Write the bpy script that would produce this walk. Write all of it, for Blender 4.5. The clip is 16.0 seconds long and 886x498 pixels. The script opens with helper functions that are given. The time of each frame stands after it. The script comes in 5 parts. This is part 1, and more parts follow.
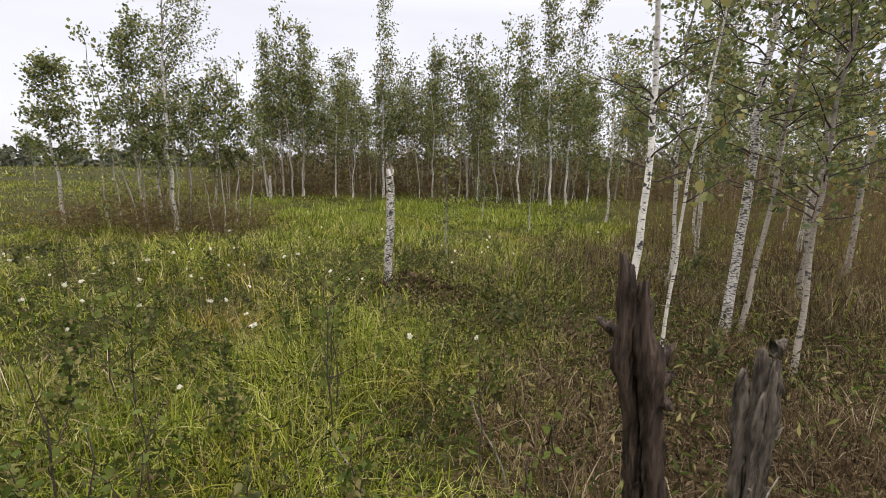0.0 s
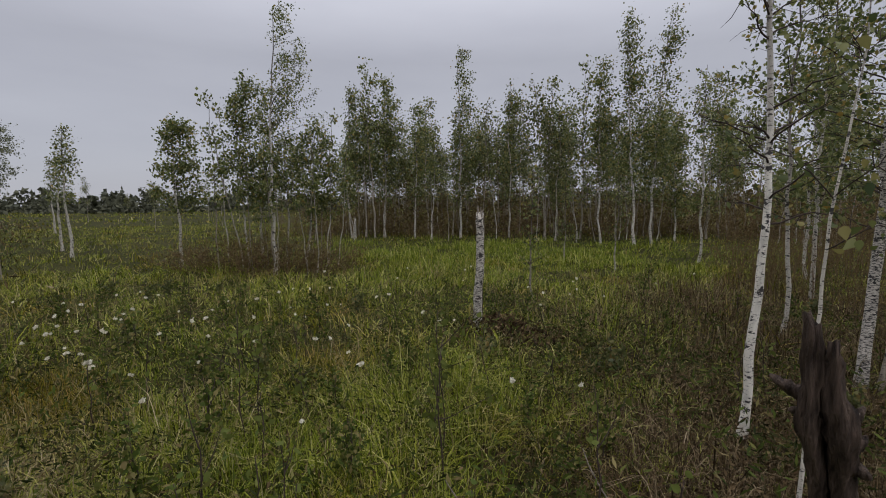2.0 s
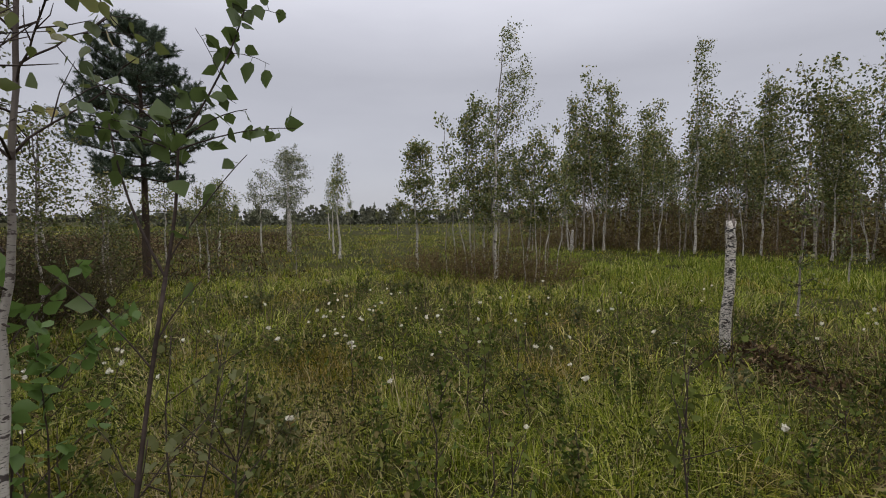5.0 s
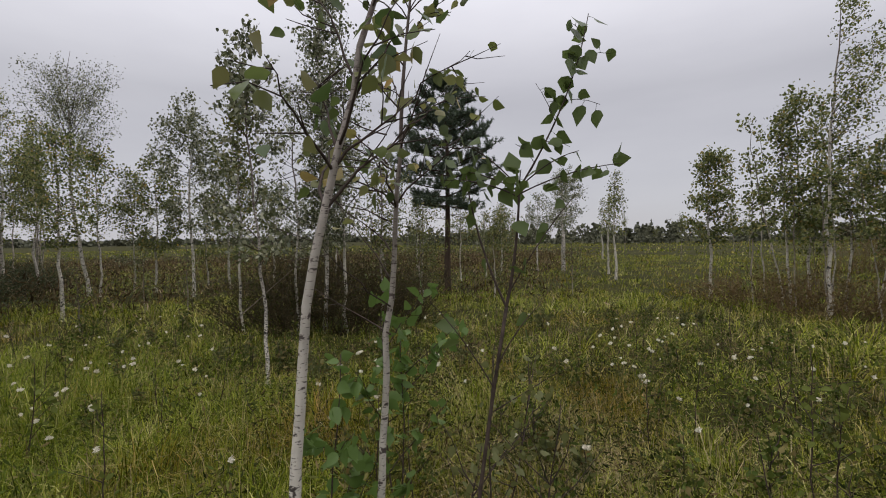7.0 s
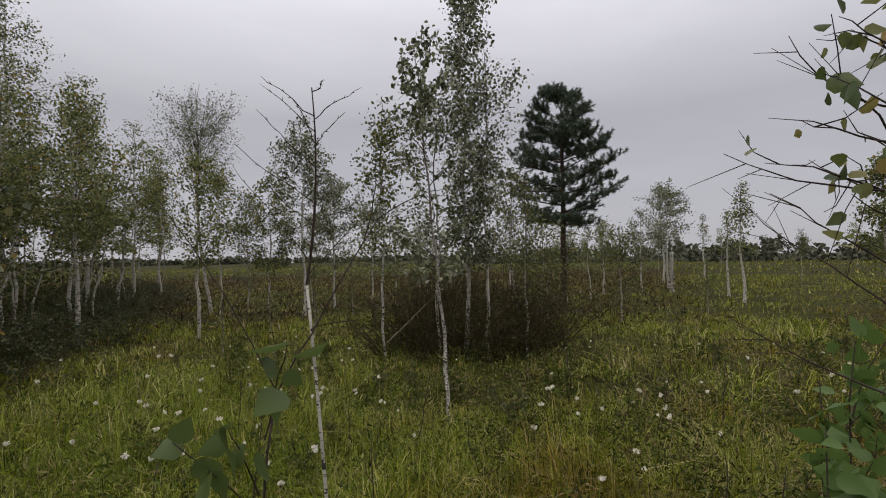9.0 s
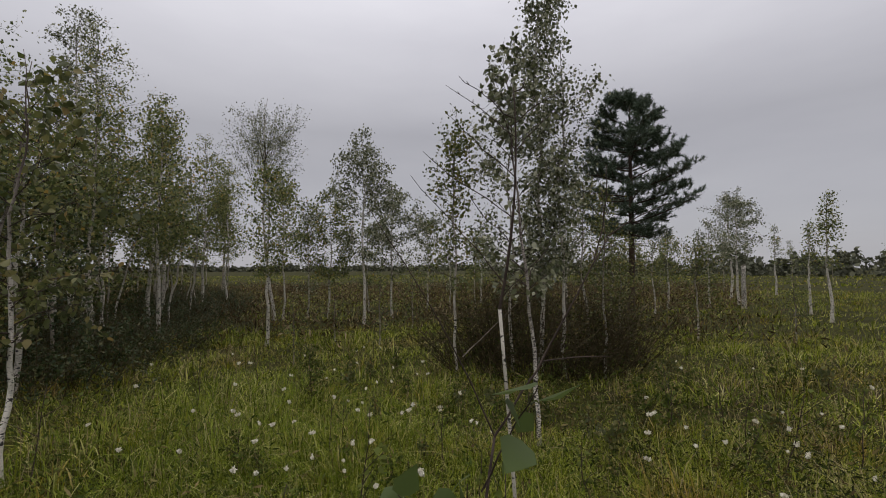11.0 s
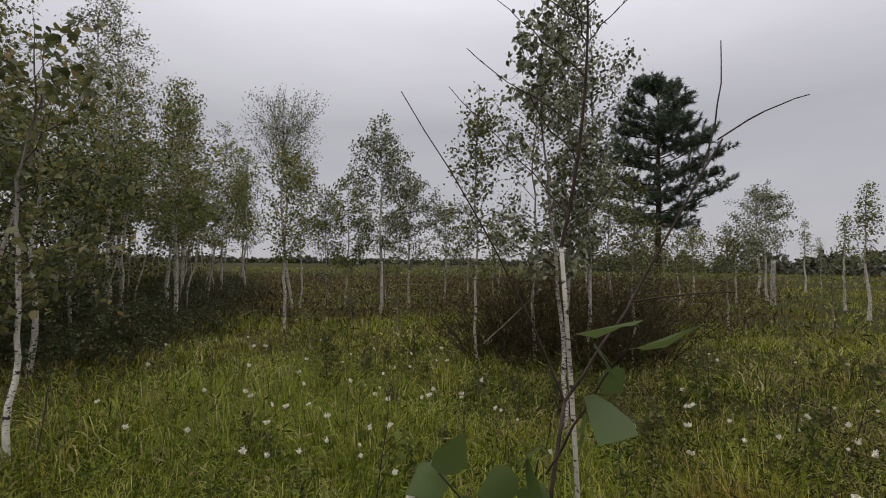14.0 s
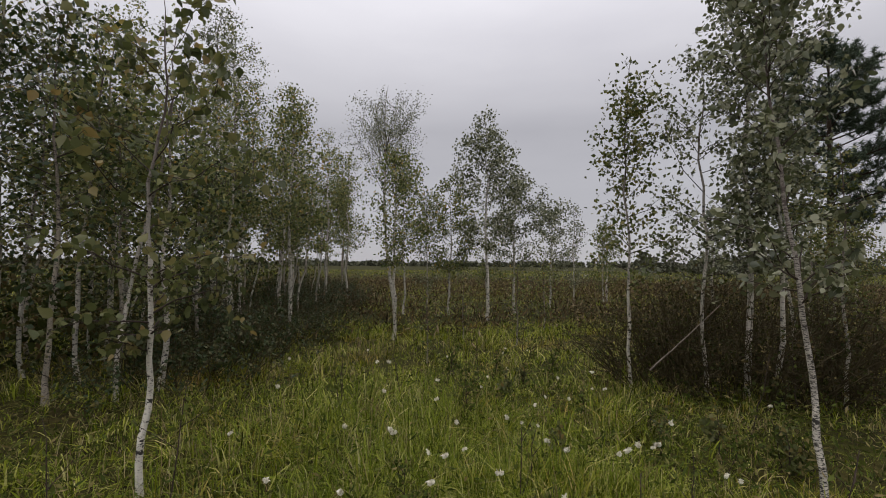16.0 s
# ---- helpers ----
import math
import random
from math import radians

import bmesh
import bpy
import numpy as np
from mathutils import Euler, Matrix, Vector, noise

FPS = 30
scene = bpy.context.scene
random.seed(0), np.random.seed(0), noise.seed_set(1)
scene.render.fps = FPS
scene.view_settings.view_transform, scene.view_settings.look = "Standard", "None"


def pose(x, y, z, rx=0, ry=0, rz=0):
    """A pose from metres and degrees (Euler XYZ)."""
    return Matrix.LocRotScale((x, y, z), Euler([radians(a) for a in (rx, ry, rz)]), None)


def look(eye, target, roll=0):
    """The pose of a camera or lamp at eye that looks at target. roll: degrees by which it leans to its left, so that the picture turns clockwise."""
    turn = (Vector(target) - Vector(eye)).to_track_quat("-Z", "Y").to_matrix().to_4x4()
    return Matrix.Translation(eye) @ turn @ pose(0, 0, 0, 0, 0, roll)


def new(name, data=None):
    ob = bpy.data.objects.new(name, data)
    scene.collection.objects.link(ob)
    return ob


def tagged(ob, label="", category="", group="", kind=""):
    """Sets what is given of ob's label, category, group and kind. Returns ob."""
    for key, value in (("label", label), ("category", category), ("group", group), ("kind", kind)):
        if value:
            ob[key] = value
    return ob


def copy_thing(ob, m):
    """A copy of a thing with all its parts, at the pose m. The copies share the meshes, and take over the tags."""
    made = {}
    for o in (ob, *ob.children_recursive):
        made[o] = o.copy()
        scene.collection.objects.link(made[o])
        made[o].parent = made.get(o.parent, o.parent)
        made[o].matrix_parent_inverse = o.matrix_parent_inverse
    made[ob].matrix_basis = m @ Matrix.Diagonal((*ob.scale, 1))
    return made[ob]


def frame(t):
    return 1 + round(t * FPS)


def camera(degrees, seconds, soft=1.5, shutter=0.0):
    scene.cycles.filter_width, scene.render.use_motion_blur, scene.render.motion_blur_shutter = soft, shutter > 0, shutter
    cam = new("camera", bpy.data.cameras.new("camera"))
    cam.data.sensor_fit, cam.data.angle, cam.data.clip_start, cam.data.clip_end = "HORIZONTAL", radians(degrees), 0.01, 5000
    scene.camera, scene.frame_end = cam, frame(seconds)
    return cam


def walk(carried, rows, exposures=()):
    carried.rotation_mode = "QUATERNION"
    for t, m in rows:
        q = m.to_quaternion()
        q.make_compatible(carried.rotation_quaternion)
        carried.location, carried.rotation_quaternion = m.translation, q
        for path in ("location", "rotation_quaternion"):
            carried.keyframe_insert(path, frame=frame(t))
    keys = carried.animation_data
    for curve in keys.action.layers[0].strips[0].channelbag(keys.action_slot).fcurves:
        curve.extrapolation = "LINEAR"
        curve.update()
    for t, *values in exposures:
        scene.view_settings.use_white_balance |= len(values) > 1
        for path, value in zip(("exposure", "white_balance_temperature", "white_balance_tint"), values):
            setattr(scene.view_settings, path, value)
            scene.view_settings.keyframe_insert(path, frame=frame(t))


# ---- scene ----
cam = camera(87.6, 16.0, 1.0)
METRES, EYE, TILT, LEAN, TURN = 5.0, 1.65, -10.4, -0.8, 0.0
ROWS = [
    (0.0, 0.0, 0.0, 0.0, 0.0, 0.0, -0.0),
    (0.5, -0.0325, -0.0134, 0.0046, 2.87, 1.45, -0.37),
    (1.0, -0.0374, -0.014, 0.0069, 5.26, 2.67, -0.36),
    (1.5, -0.0373, -0.0173, 0.0099, 7.59, 3.79, -0.37),
    (2.0, -0.0422, -0.0201, 0.0065, 8.94, 4.81, -0.46),
    (2.5, -0.0377, -0.0261, 0.0043, 10.0, 5.48, -0.57),
    (3.0, -0.0332, -0.0295, 0.0002, 11.64, 5.57, -0.6),
    (5.5, -0.0724, -0.0015, -0.0016, 42.01, 5.01, -6.0),
    (6.0, -0.0682, 0.0037, 0.0054, 49.36, 4.98, -7.02),
    (6.5, -0.0698, -0.0046, 0.0073, 58.63, 4.57, -8.07),
    (7.0, -0.0917, -0.0402, 0.0044, 67.39, 3.6, -8.36),
    (7.5, -0.1327, -0.127, -0.0094, 72.3, 3.53, -8.79),
    (8.0, -0.1824, -0.1775, -0.0167, 73.84, 3.95, -9.01),
    (8.5, -0.2524, -0.2235, -0.0199, 74.74, 4.25, -8.84),
    (9.0, -0.2952, -0.2685, -0.0264, 75.58, 4.66, -8.81),
    (9.5, -0.3336, -0.3225, -0.0296, 77.43, 4.68, -8.95),
    (10.0, -0.3511, -0.3565, -0.0337, 79.6, 4.65, -9.12),
    (12.5, -0.3449, -0.33, -0.0293, 81.67, 4.98, -10.15),
    (13.0, -0.3436, -0.3155, -0.0293, 81.97, 4.63, -10.36),
    (13.5, -0.3613, -0.3187, -0.0423, 82.55, 3.99, -10.57),
    (14.0, -0.4084, -0.3545, -0.0642, 83.14, 3.89, -10.79),
    (14.5, -0.4658, -0.4118, -0.0616, 84.51, 3.49, -10.98),
    (15.0, -0.5082, -0.4478, -0.0708, 86.14, 3.28, -11.03),
    (15.5, -0.5894, -0.4748, -0.0821, 88.11, 3.08, -11.04),
    (16.0, -0.6011, -0.4915, -0.0747, 93.76, 2.2, -10.83),
]
walk(cam, [(t, pose(0, 0, EYE, TILT, LEAN, TURN) @ pose(METRES * x, METRES * y, METRES * z, 90 + pitch, roll, yaw)) for t, x, y, z, yaw, pitch, roll in ROWS],
     [(0.0, 1.05, 6450, 10), (0.5, 0.55, 6300, 10), (1.0, 0.18, 6150, 10), (1.5, 0.0, 6150, 10), (3.0, 0.0, 6150, 10), (5.5, 0.22, 6300, 10), (6.5, 0.24, 6400, 10), (8.0, 0.22, 6450, 10),
      (9.0, 0.05, 6450, 10), (10.0, -0.1, 6450, 10), (13.0, -0.1, 6450, 10), (14.5, 0.1, 6500, 10), (16.0, 0.05, 6500, 10)])

# ---- world and light: an even overcast sky ----
world = bpy.data.worlds.new("overcast_sky")
scene.world = world
world.use_nodes = True
wn, wl = world.node_tree.nodes, world.node_tree.links
wn.clear()
w_out = wn.new("ShaderNodeOutputWorld")
w_sky = wn.new("ShaderNodeTexSky")
w_sky.sky_type, w_sky.sun_disc = "NISHITA", False
w_sky.sun_elevation, w_sky.sun_rotation = radians(64), radians(146)
w_bg_sky = wn.new("ShaderNodeBackground")
w_bg_sky.inputs["Strength"].default_value = 0.08
wl.new(w_sky.outputs[0], w_bg_sky.inputs["Color"])
w_co = wn.new("ShaderNodeTexCoord")
w_map = wn.new("ShaderNodeMapping")
w_map.inputs["Scale"].default_value = (1.2, 1.2, 4.5)
wl.new(w_co.outputs["Generated"], w_map.inputs["Vector"])
w_noise = wn.new("ShaderNodeTexNoise")
w_noise.inputs["Scale"].default_value, w_noise.inputs["Detail"].default_value, w_noise.inputs["Roughness"].default_value = 1.6, 6, 0.52
wl.new(w_map.outputs[0], w_noise.inputs["Vector"])
w_ramp = wn.new("ShaderNodeValToRGB")
w_ramp.color_ramp.elements[0].position, w_ramp.color_ramp.elements[1].position = 0.32, 0.68
w_ramp.color_ramp.elements[0].color = (0.498, 0.487, 0.522, 1)
w_ramp.color_ramp.elements[1].color = (0.565, 0.553, 0.585, 1)
wl.new(w_noise.outputs[0], w_ramp.inputs[0])
w_sep = wn.new("ShaderNodeSeparateXYZ")
wl.new(w_co.outputs["Generated"], w_sep.inputs[0])
w_up = wn.new("ShaderNodeMapRange")
w_up.inputs["From Min"].default_value, w_up.inputs["From Max"].default_value = 0.28, 1.0
w_up.inputs["To Min"].default_value, w_up.inputs["To Max"].default_value = 0.90, 3.2
wl.new(w_sep.outputs["Z"], w_up.inputs["Value"])
w_bg = wn.new("ShaderNodeBackground")
wl.new(w_ramp.outputs[0], w_bg.inputs["Color"])
wl.new(w_up.outputs[0], w_bg.inputs["Strength"])
w_mix = wn.new("ShaderNodeMixShader")
w_mix.inputs[0].default_value = 0.9
wl.new(w_bg_sky.outputs[0], w_mix.inputs[1])
wl.new(w_bg.outputs[0], w_mix.inputs[2])
wl.new(w_mix.outputs[0], w_out.inputs["Surface"])

sun = new("sun", bpy.data.lights.new("sun", "SUN"))
sun.data.energy, sun.data.angle, sun.data.color = 0.6, radians(40), (1.0, 0.97, 0.92)
sun.matrix_world = look((0, 0, 30), (-8, 12, 0))


# ---- materials ----
def material(name):
    m = bpy.data.materials.new(name)
    m.use_nodes = True
    n, l = m.node_tree.nodes, m.node_tree.links
    b = n["Principled BSDF"]
    return m, n, l, b


def ramp(n, l, source, stops):
    r = n.new("ShaderNodeValToRGB")
    e = r.color_ramp.elements
    while len(e) < len(stops):
        e.new(0.5)
    for el, (p, c) in zip(e, stops):
        el.position, el.color = p, (*c, 1)
    l.new(source, r.inputs[0])
    return r.outputs[0]


def noise_tex(n, l, scale, detail=4, stretch=None, rough=0.55, coords="Object"):
    co = n.new("ShaderNodeTexCoord")
    t = n.new("ShaderNodeTexNoise")
    t.inputs["Scale"].default_value, t.inputs["Detail"].default_value, t.inputs["Roughness"].default_value = scale, detail, rough
    if stretch:
        mp = n.new("ShaderNodeMapping")
        mp.inputs["Scale"].default_value = stretch
        l.new(co.outputs[coords], mp.inputs["Vector"])
        l.new(mp.outputs[0], t.inputs["Vector"])
    else:
        l.new(co.outputs[coords], t.inputs["Vector"])
    return t.outputs[0]


def mixed(n, l, fac, a, b, mode="MIX"):
    m = n.new("ShaderNodeMix")
    m.data_type, m.blend_type = "RGBA", mode
    for s, v in ((m.inputs[0], fac), (m.inputs[6], a), (m.inputs[7], b)):
        if isinstance(v, (int, float)):
            s.default_value = v
        elif isinstance(v, tuple):
            s.default_value = (*v, 1)
        else:
            l.new(v, s)
    return m.outputs[2]


def bumped(n, l, b, height, strength, dist=0.01):
    u = n.new("ShaderNodeBump")
    u.inputs["Strength"].default_value, u.inputs["Distance"].default_value = strength, dist
    l.new(height, u.inputs["Height"])
    l.new(u.outputs[0], b.inputs["Normal"])


def island(n):
    return n.new("ShaderNodeNewGeometry").outputs["Random Per Island"]


def leaf_material(name, stops, glow=0.25, rough=0.45, patch=None, gloss=0.3):
    """Leaves or blades, each with a tone of its own, that let a little light through."""
    m, n, l, b = material(name)
    col = ramp(n, l, island(n), stops)
    if patch:
        size, tone, lo, hi = patch
        fac = ramp(n, l, noise_tex(n, l, size, 3), [(lo, (0, 0, 0)), (hi, (1, 1, 1))])
        col = mixed(n, l, fac, col, mixed(n, l, 1.0, col, tone, "MULTIPLY"))
    l.new(col, b.inputs["Base Color"])
    b.inputs["Roughness"].default_value = rough
    b.inputs["Specular IOR Level"].default_value = gloss
    tr = n.new("ShaderNodeBsdfTranslucent")
    l.new(col, tr.inputs["Color"])
    mx = n.new("ShaderNodeMixShader")
    mx.inputs[0].default_value = glow
    l.new(b.outputs[0], mx.inputs[1])
    l.new(tr.outputs[0], mx.inputs[2])
    l.new(mx.outputs[0], n["Material Output"].inputs["Surface"])
    return m


def bark_material(name, pale, dark, lens=0.57):
    """Birch bark: pale skin with dark cross dashes and grey blotches; young wood is brown."""
    m, n, l, b = material(name)
    dash = ramp(n, l, noise_tex(n, l, 1.0, 4, (34, 34, 150), 0.6), [(lens, (0, 0, 0)), (lens + 0.05, (1, 1, 1))])
    blot = ramp(n, l, noise_tex(n, l, 1.0, 4, (22, 22, 7)), [(0.45, (0, 0, 0)), (0.75, (1, 1, 1))])
    col = mixed(n, l, blot, pale, tuple(c * 0.62 for c in pale))
    col = mixed(n, l, dash, col, dark)
    scar = ramp(n, l, noise_tex(n, l, 1.0, 3, (13, 13, 24), 0.7), [(0.57, (0, 0, 0)), (0.60, (1, 1, 1))])
    col = mixed(n, l, scar, col, tuple(c * 0.8 for c in dark))
    at = n.new("ShaderNodeAttribute")
    at.attribute_name = "young"
    col = mixed(n, l, at.outputs["Fac"], col, (0.085, 0.06, 0.047))
    l.new(col, b.inputs["Base Color"])
    b.inputs["Roughness"].default_value = 0.7
    bumped(n, l, b, noise_tex(n, l, 1.0, 5, (14, 14, 50)), 0.5, 0.006)
    return m


def rough_material(name, a, c, scale, stretch=None, rough=0.9, bump=0.6, dist=0.02, detail=6):
    m, n, l, b = material(name)
    f = noise_tex(n, l, scale, detail, stretch)
    l.new(ramp(n, l, f, [(0.3, a), (0.72, c)]), b.inputs["Base Color"])
    b.inputs["Roughness"].default_value = rough
    b.inputs["Specular IOR Level"].default_value = 0.12
    bumped(n, l, b, f, bump, dist)
    return m


M_GROUND, gn, gl, gb = material("moss_and_peat")
g_big = noise_tex(gn, gl, 0.35, 5)
g_small = noise_tex(gn, gl, 9.0, 6)
g_col = ramp(gn, gl, g_big, [(0.35, (0.034, 0.034, 0.008)), (0.5, (0.058, 0.062, 0.010)), (0.68, (0.075, 0.062, 0.018))])
g_col = mixed(gn, gl, ramp(gn, gl, g_small, [(0.35, (0, 0, 0)), (0.7, (1, 1, 1))]), (0.020, 0.017, 0.006), g_col)
gl.new(g_col, gb.inputs["Base Color"])
gb.inputs["Roughness"].default_value = 0.95
gb.inputs["Specular IOR Level"].default_value = 0.08
bumped(gn, gl, gb, g_small, 0.8, 0.05)

GREENS = [(0.0, (0.018, 0.026, 0.002)), (0.30, (0.098, 0.128, 0.008)), (0.58, (0.205, 0.245, 0.018)), (0.82, (0.335, 0.345, 0.050)), (1.0, (0.57, 0.52, 0.22))]
M_GRASS = leaf_material("bog_grass", GREENS, 0.25, 0.5, (0.55, (0.86, 0.62, 0.62), 0.50, 0.64), 0.06)
M_FRESH = leaf_material("fresh_moss_grass", [(0.0, (0.05, 0.072, 0.008)), (0.5, (0.165, 0.21, 0.020)), (0.9, (0.30, 0.33, 0.055)), (1.0, (0.5, 0.47, 0.2))], 0.25, 0.5, None, 0.06)
M_SEDGE = leaf_material("dry_straw", [(0.0, (0.12, 0.085, 0.035)), (0.6, (0.30, 0.24, 0.11)), (1.0, (0.48, 0.40, 0.24))], 0.15, 0.7, None, 0.06)
M_HERB = leaf_material("herb_leaves", [(0.0, (0.035, 0.052, 0.010)), (0.5, (0.085, 0.112, 0.022)), (0.8, (0.15, 0.15, 0.04)), (1.0, (0.26, 0.20, 0.09))], 0.25, 0.6, None, 0.06)
M_LEAF = leaf_material("birch_leaves", [(0.0, (0.055, 0.078, 0.026)), (0.5, (0.145, 0.165, 0.046)), (0.88, (0.27, 0.27, 0.10)), (0.97, (0.30, 0.23, 0.06)), (1.0, (0.38, 0.24, 0.05))], 0.42, 0.4, None, 0.3)
# grey leaves; the palest tones paint in glints of reflected sky
M_LEAF_GREY_GLINT = leaf_material("grey_birch_leaves_painted_glints", [(0.0, (0.055, 0.066, 0.030)), (0.5, (0.13, 0.142, 0.066)), (0.8, (0.25, 0.25, 0.145)), (1.0, (0.44, 0.44, 0.31))], 0.38, 0.36, None, 0.5)
M_LEAF_YELLOW = leaf_material("yellowing_birch_leaves", [(0.0, (0.06, 0.078, 0.02)), (0.6, (0.12, 0.135, 0.038)), (1.0, (0.24, 0.20, 0.065))], 0.3, 0.42)
M_LEAF_BIG = leaf_material("aspen_leaves", [(0.0, (0.06, 0.098, 0.028)), (0.55, (0.13, 0.165, 0.048)), (0.93, (0.20, 0.185, 0.07)), (1.0, (0.33, 0.22, 0.07))], 0.42, 0.38)
M_LEAF_OLIVE = leaf_material("olive_birch_leaves", [(0.0, (0.055, 0.066, 0.024)), (0.5, (0.118, 0.130, 0.042)), (0.88, (0.20, 0.188, 0.07)), (1.0, (0.26, 0.18, 0.06))], 0.40, 0.45)
M_SHOOT = leaf_material("fresh_shoot_leaves", [(0.0, (0.06, 0.11, 0.028)), (0.6, (0.12, 0.19, 0.045)), (1.0, (0.21, 0.27, 0.08))], 0.45, 0.4)
M_ALDER = leaf_material("alder_leaves", [(0.0, (0.022, 0.038, 0.012)), (0.6, (0.05, 0.07, 0.02)), (1.0, (0.10, 0.085, 0.03))], 0.2, 0.5)
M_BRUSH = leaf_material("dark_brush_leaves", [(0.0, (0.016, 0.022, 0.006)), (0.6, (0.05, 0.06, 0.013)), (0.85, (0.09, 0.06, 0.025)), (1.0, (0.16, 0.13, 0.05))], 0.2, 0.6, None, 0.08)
M_NEEDLE = leaf_material("pine_needles", [(0.0, (0.028, 0.048, 0.028)), (0.6, (0.075, 0.105, 0.062)), (1.0, (0.16, 0.19, 0.12))], 0.1, 0.5)
M_SHRUB_LEAF = leaf_material("shrub_leaves", [(0.0, (0.06, 0.044, 0.014)), (0.6, (0.15, 0.104, 0.034)), (1.0, (0.19, 0.17, 0.045))], 0.25, 0.5)
# distant woods, with air haze painted in as lighter tones
M_FAR_HAZED = leaf_material("far_woods", [(0.0, (0.065, 0.07, 0.045)), (1.0, (0.125, 0.125, 0.075))], 0.1, 0.8)
M_COTTON = leaf_material("cotton_tuft", [(0.0, (0.62, 0.58, 0.46)), (1.0, (0.84, 0.80, 0.68))], 0.2, 0.9)
M_BARK = bark_material("white_birch_bark", (0.53, 0.485, 0.405), (0.035, 0.03, 0.027))
M_BARK_CLEAN = bark_material("clean_white_birch_bark", (0.74, 0.69, 0.59), (0.045, 0.038, 0.033), 0.585)
M_BARK_DULL = bark_material("grey_birch_bark", (0.36, 0.31, 0.24), (0.04, 0.034, 0.03), 0.57)
M_BARK_STUB = bark_material("peeling_birch_bark", (0.57, 0.52, 0.44), (0.03, 0.026, 0.022), 0.50)
M_TWIG = rough_material("dark_twig_bark", (0.030, 0.022, 0.018), (0.085, 0.062, 0.05), 30, rough=0.75, bump=0.3, dist=0.003)
M_SHRUB = rough_material("brown_shrub_twigs", (0.034, 0.026, 0.012), (0.085, 0.066, 0.034), 14, rough=0.8, bump=0.3, dist=0.003)
M_SHRUB_PALE = rough_material("grey_brown_twigs", (0.085, 0.056, 0.026), (0.20, 0.135, 0.066), 14, rough=0.85, bump=0.3, dist=0.003)
M_PINE_BARK = rough_material("pine_bark", (0.035, 0.027, 0.021), (0.095, 0.066, 0.048), 7, (1, 1, 0.35), bump=0.9)
M_ROT = rough_material("rotten_dark_wood", (0.008, 0.006, 0.005), (0.125, 0.088, 0.066), 30, (2.6, 2.6, 0.36), 0.6, 1.0, 0.02, 9)
M_ROT_GREY = rough_material("rotten_grey_wood", (0.014, 0.011, 0.009), (0.20, 0.165, 0.125), 26, (2.6, 2.6, 0.36), 0.75, 1.0, 0.02, 9)
M_SPLINTER = rough_material("weathered_splinter", (0.07, 0.055, 0.045), (0.25, 0.21, 0.17), 12, (2, 2, 0.3), 0.85)
M_LITTER = leaf_material("dead_brown_grass", [(0.0, (0.022, 0.015, 0.008)), (0.5, (0.085, 0.058, 0.027)), (0.85, (0.165, 0.118, 0.06)), (1.0, (0.34, 0.27, 0.17))], 0.15, 0.75, None, 0.06)
M_DEAD = leaf_material("dead_litter", [(0.0, (0.020, 0.013, 0.007)), (0.7, (0.085, 0.055, 0.026)), (1.0, (0.2, 0.14, 0.075))], 0.1, 0.8, None, 0.06)


# ---- mesh tools ----
class Geo:
    """Gathers vertices and faces of one mesh."""

    def __init__(self):
        self.v, self.f, self.young, self.count = [], [], [], 0

    def add(self, verts, faces, young=0.0):
        verts = np.asarray(verts, dtype=np.float32).reshape(-1, 3)
        self.v.append(verts)
        self.f.append(np.asarray(faces, dtype=np.int32) + self.count)
        self.young.append(np.broadcast_to(np.asarray(young, dtype=np.float32), (len(verts),)))
        self.count += len(verts)
        return self

    def mesh(self, name, mat, smooth=False):
        me = bpy.data.meshes.new(name)
        v = np.concatenate(self.v)
        me.vertices.add(len(v))
        me.vertices.foreach_set("co", v.ravel())
        loops = np.concatenate([f.ravel() for f in self.f])
        sizes = np.concatenate([np.full(len(f), f.shape[1], dtype=np.int32) for f in self.f])
        me.loops.add(len(loops))
        me.loops.foreach_set("vertex_index", loops)
        me.polygons.add(len(sizes))
        me.polygons.foreach_set("loop_start", np.concatenate(([0], np.cumsum(sizes)[:-1])).astype(np.int32))
        if smooth:
            me.polygons.foreach_set("use_smooth", np.ones(len(sizes), dtype=bool))
        y = np.concatenate(self.young)
        if y.any():
            me.attributes.new("young", "FLOAT", "POINT").data.foreach_set("value", y)
        me.materials.append(mat)
        me.update(calc_edges=True)
        return me


def part(name, geo, mat, parent, label="", smooth=False, kind=""):
    ob = new(name, geo.mesh(name, mat, smooth))
    ob.parent = parent
    return tagged(ob, label, kind=kind)


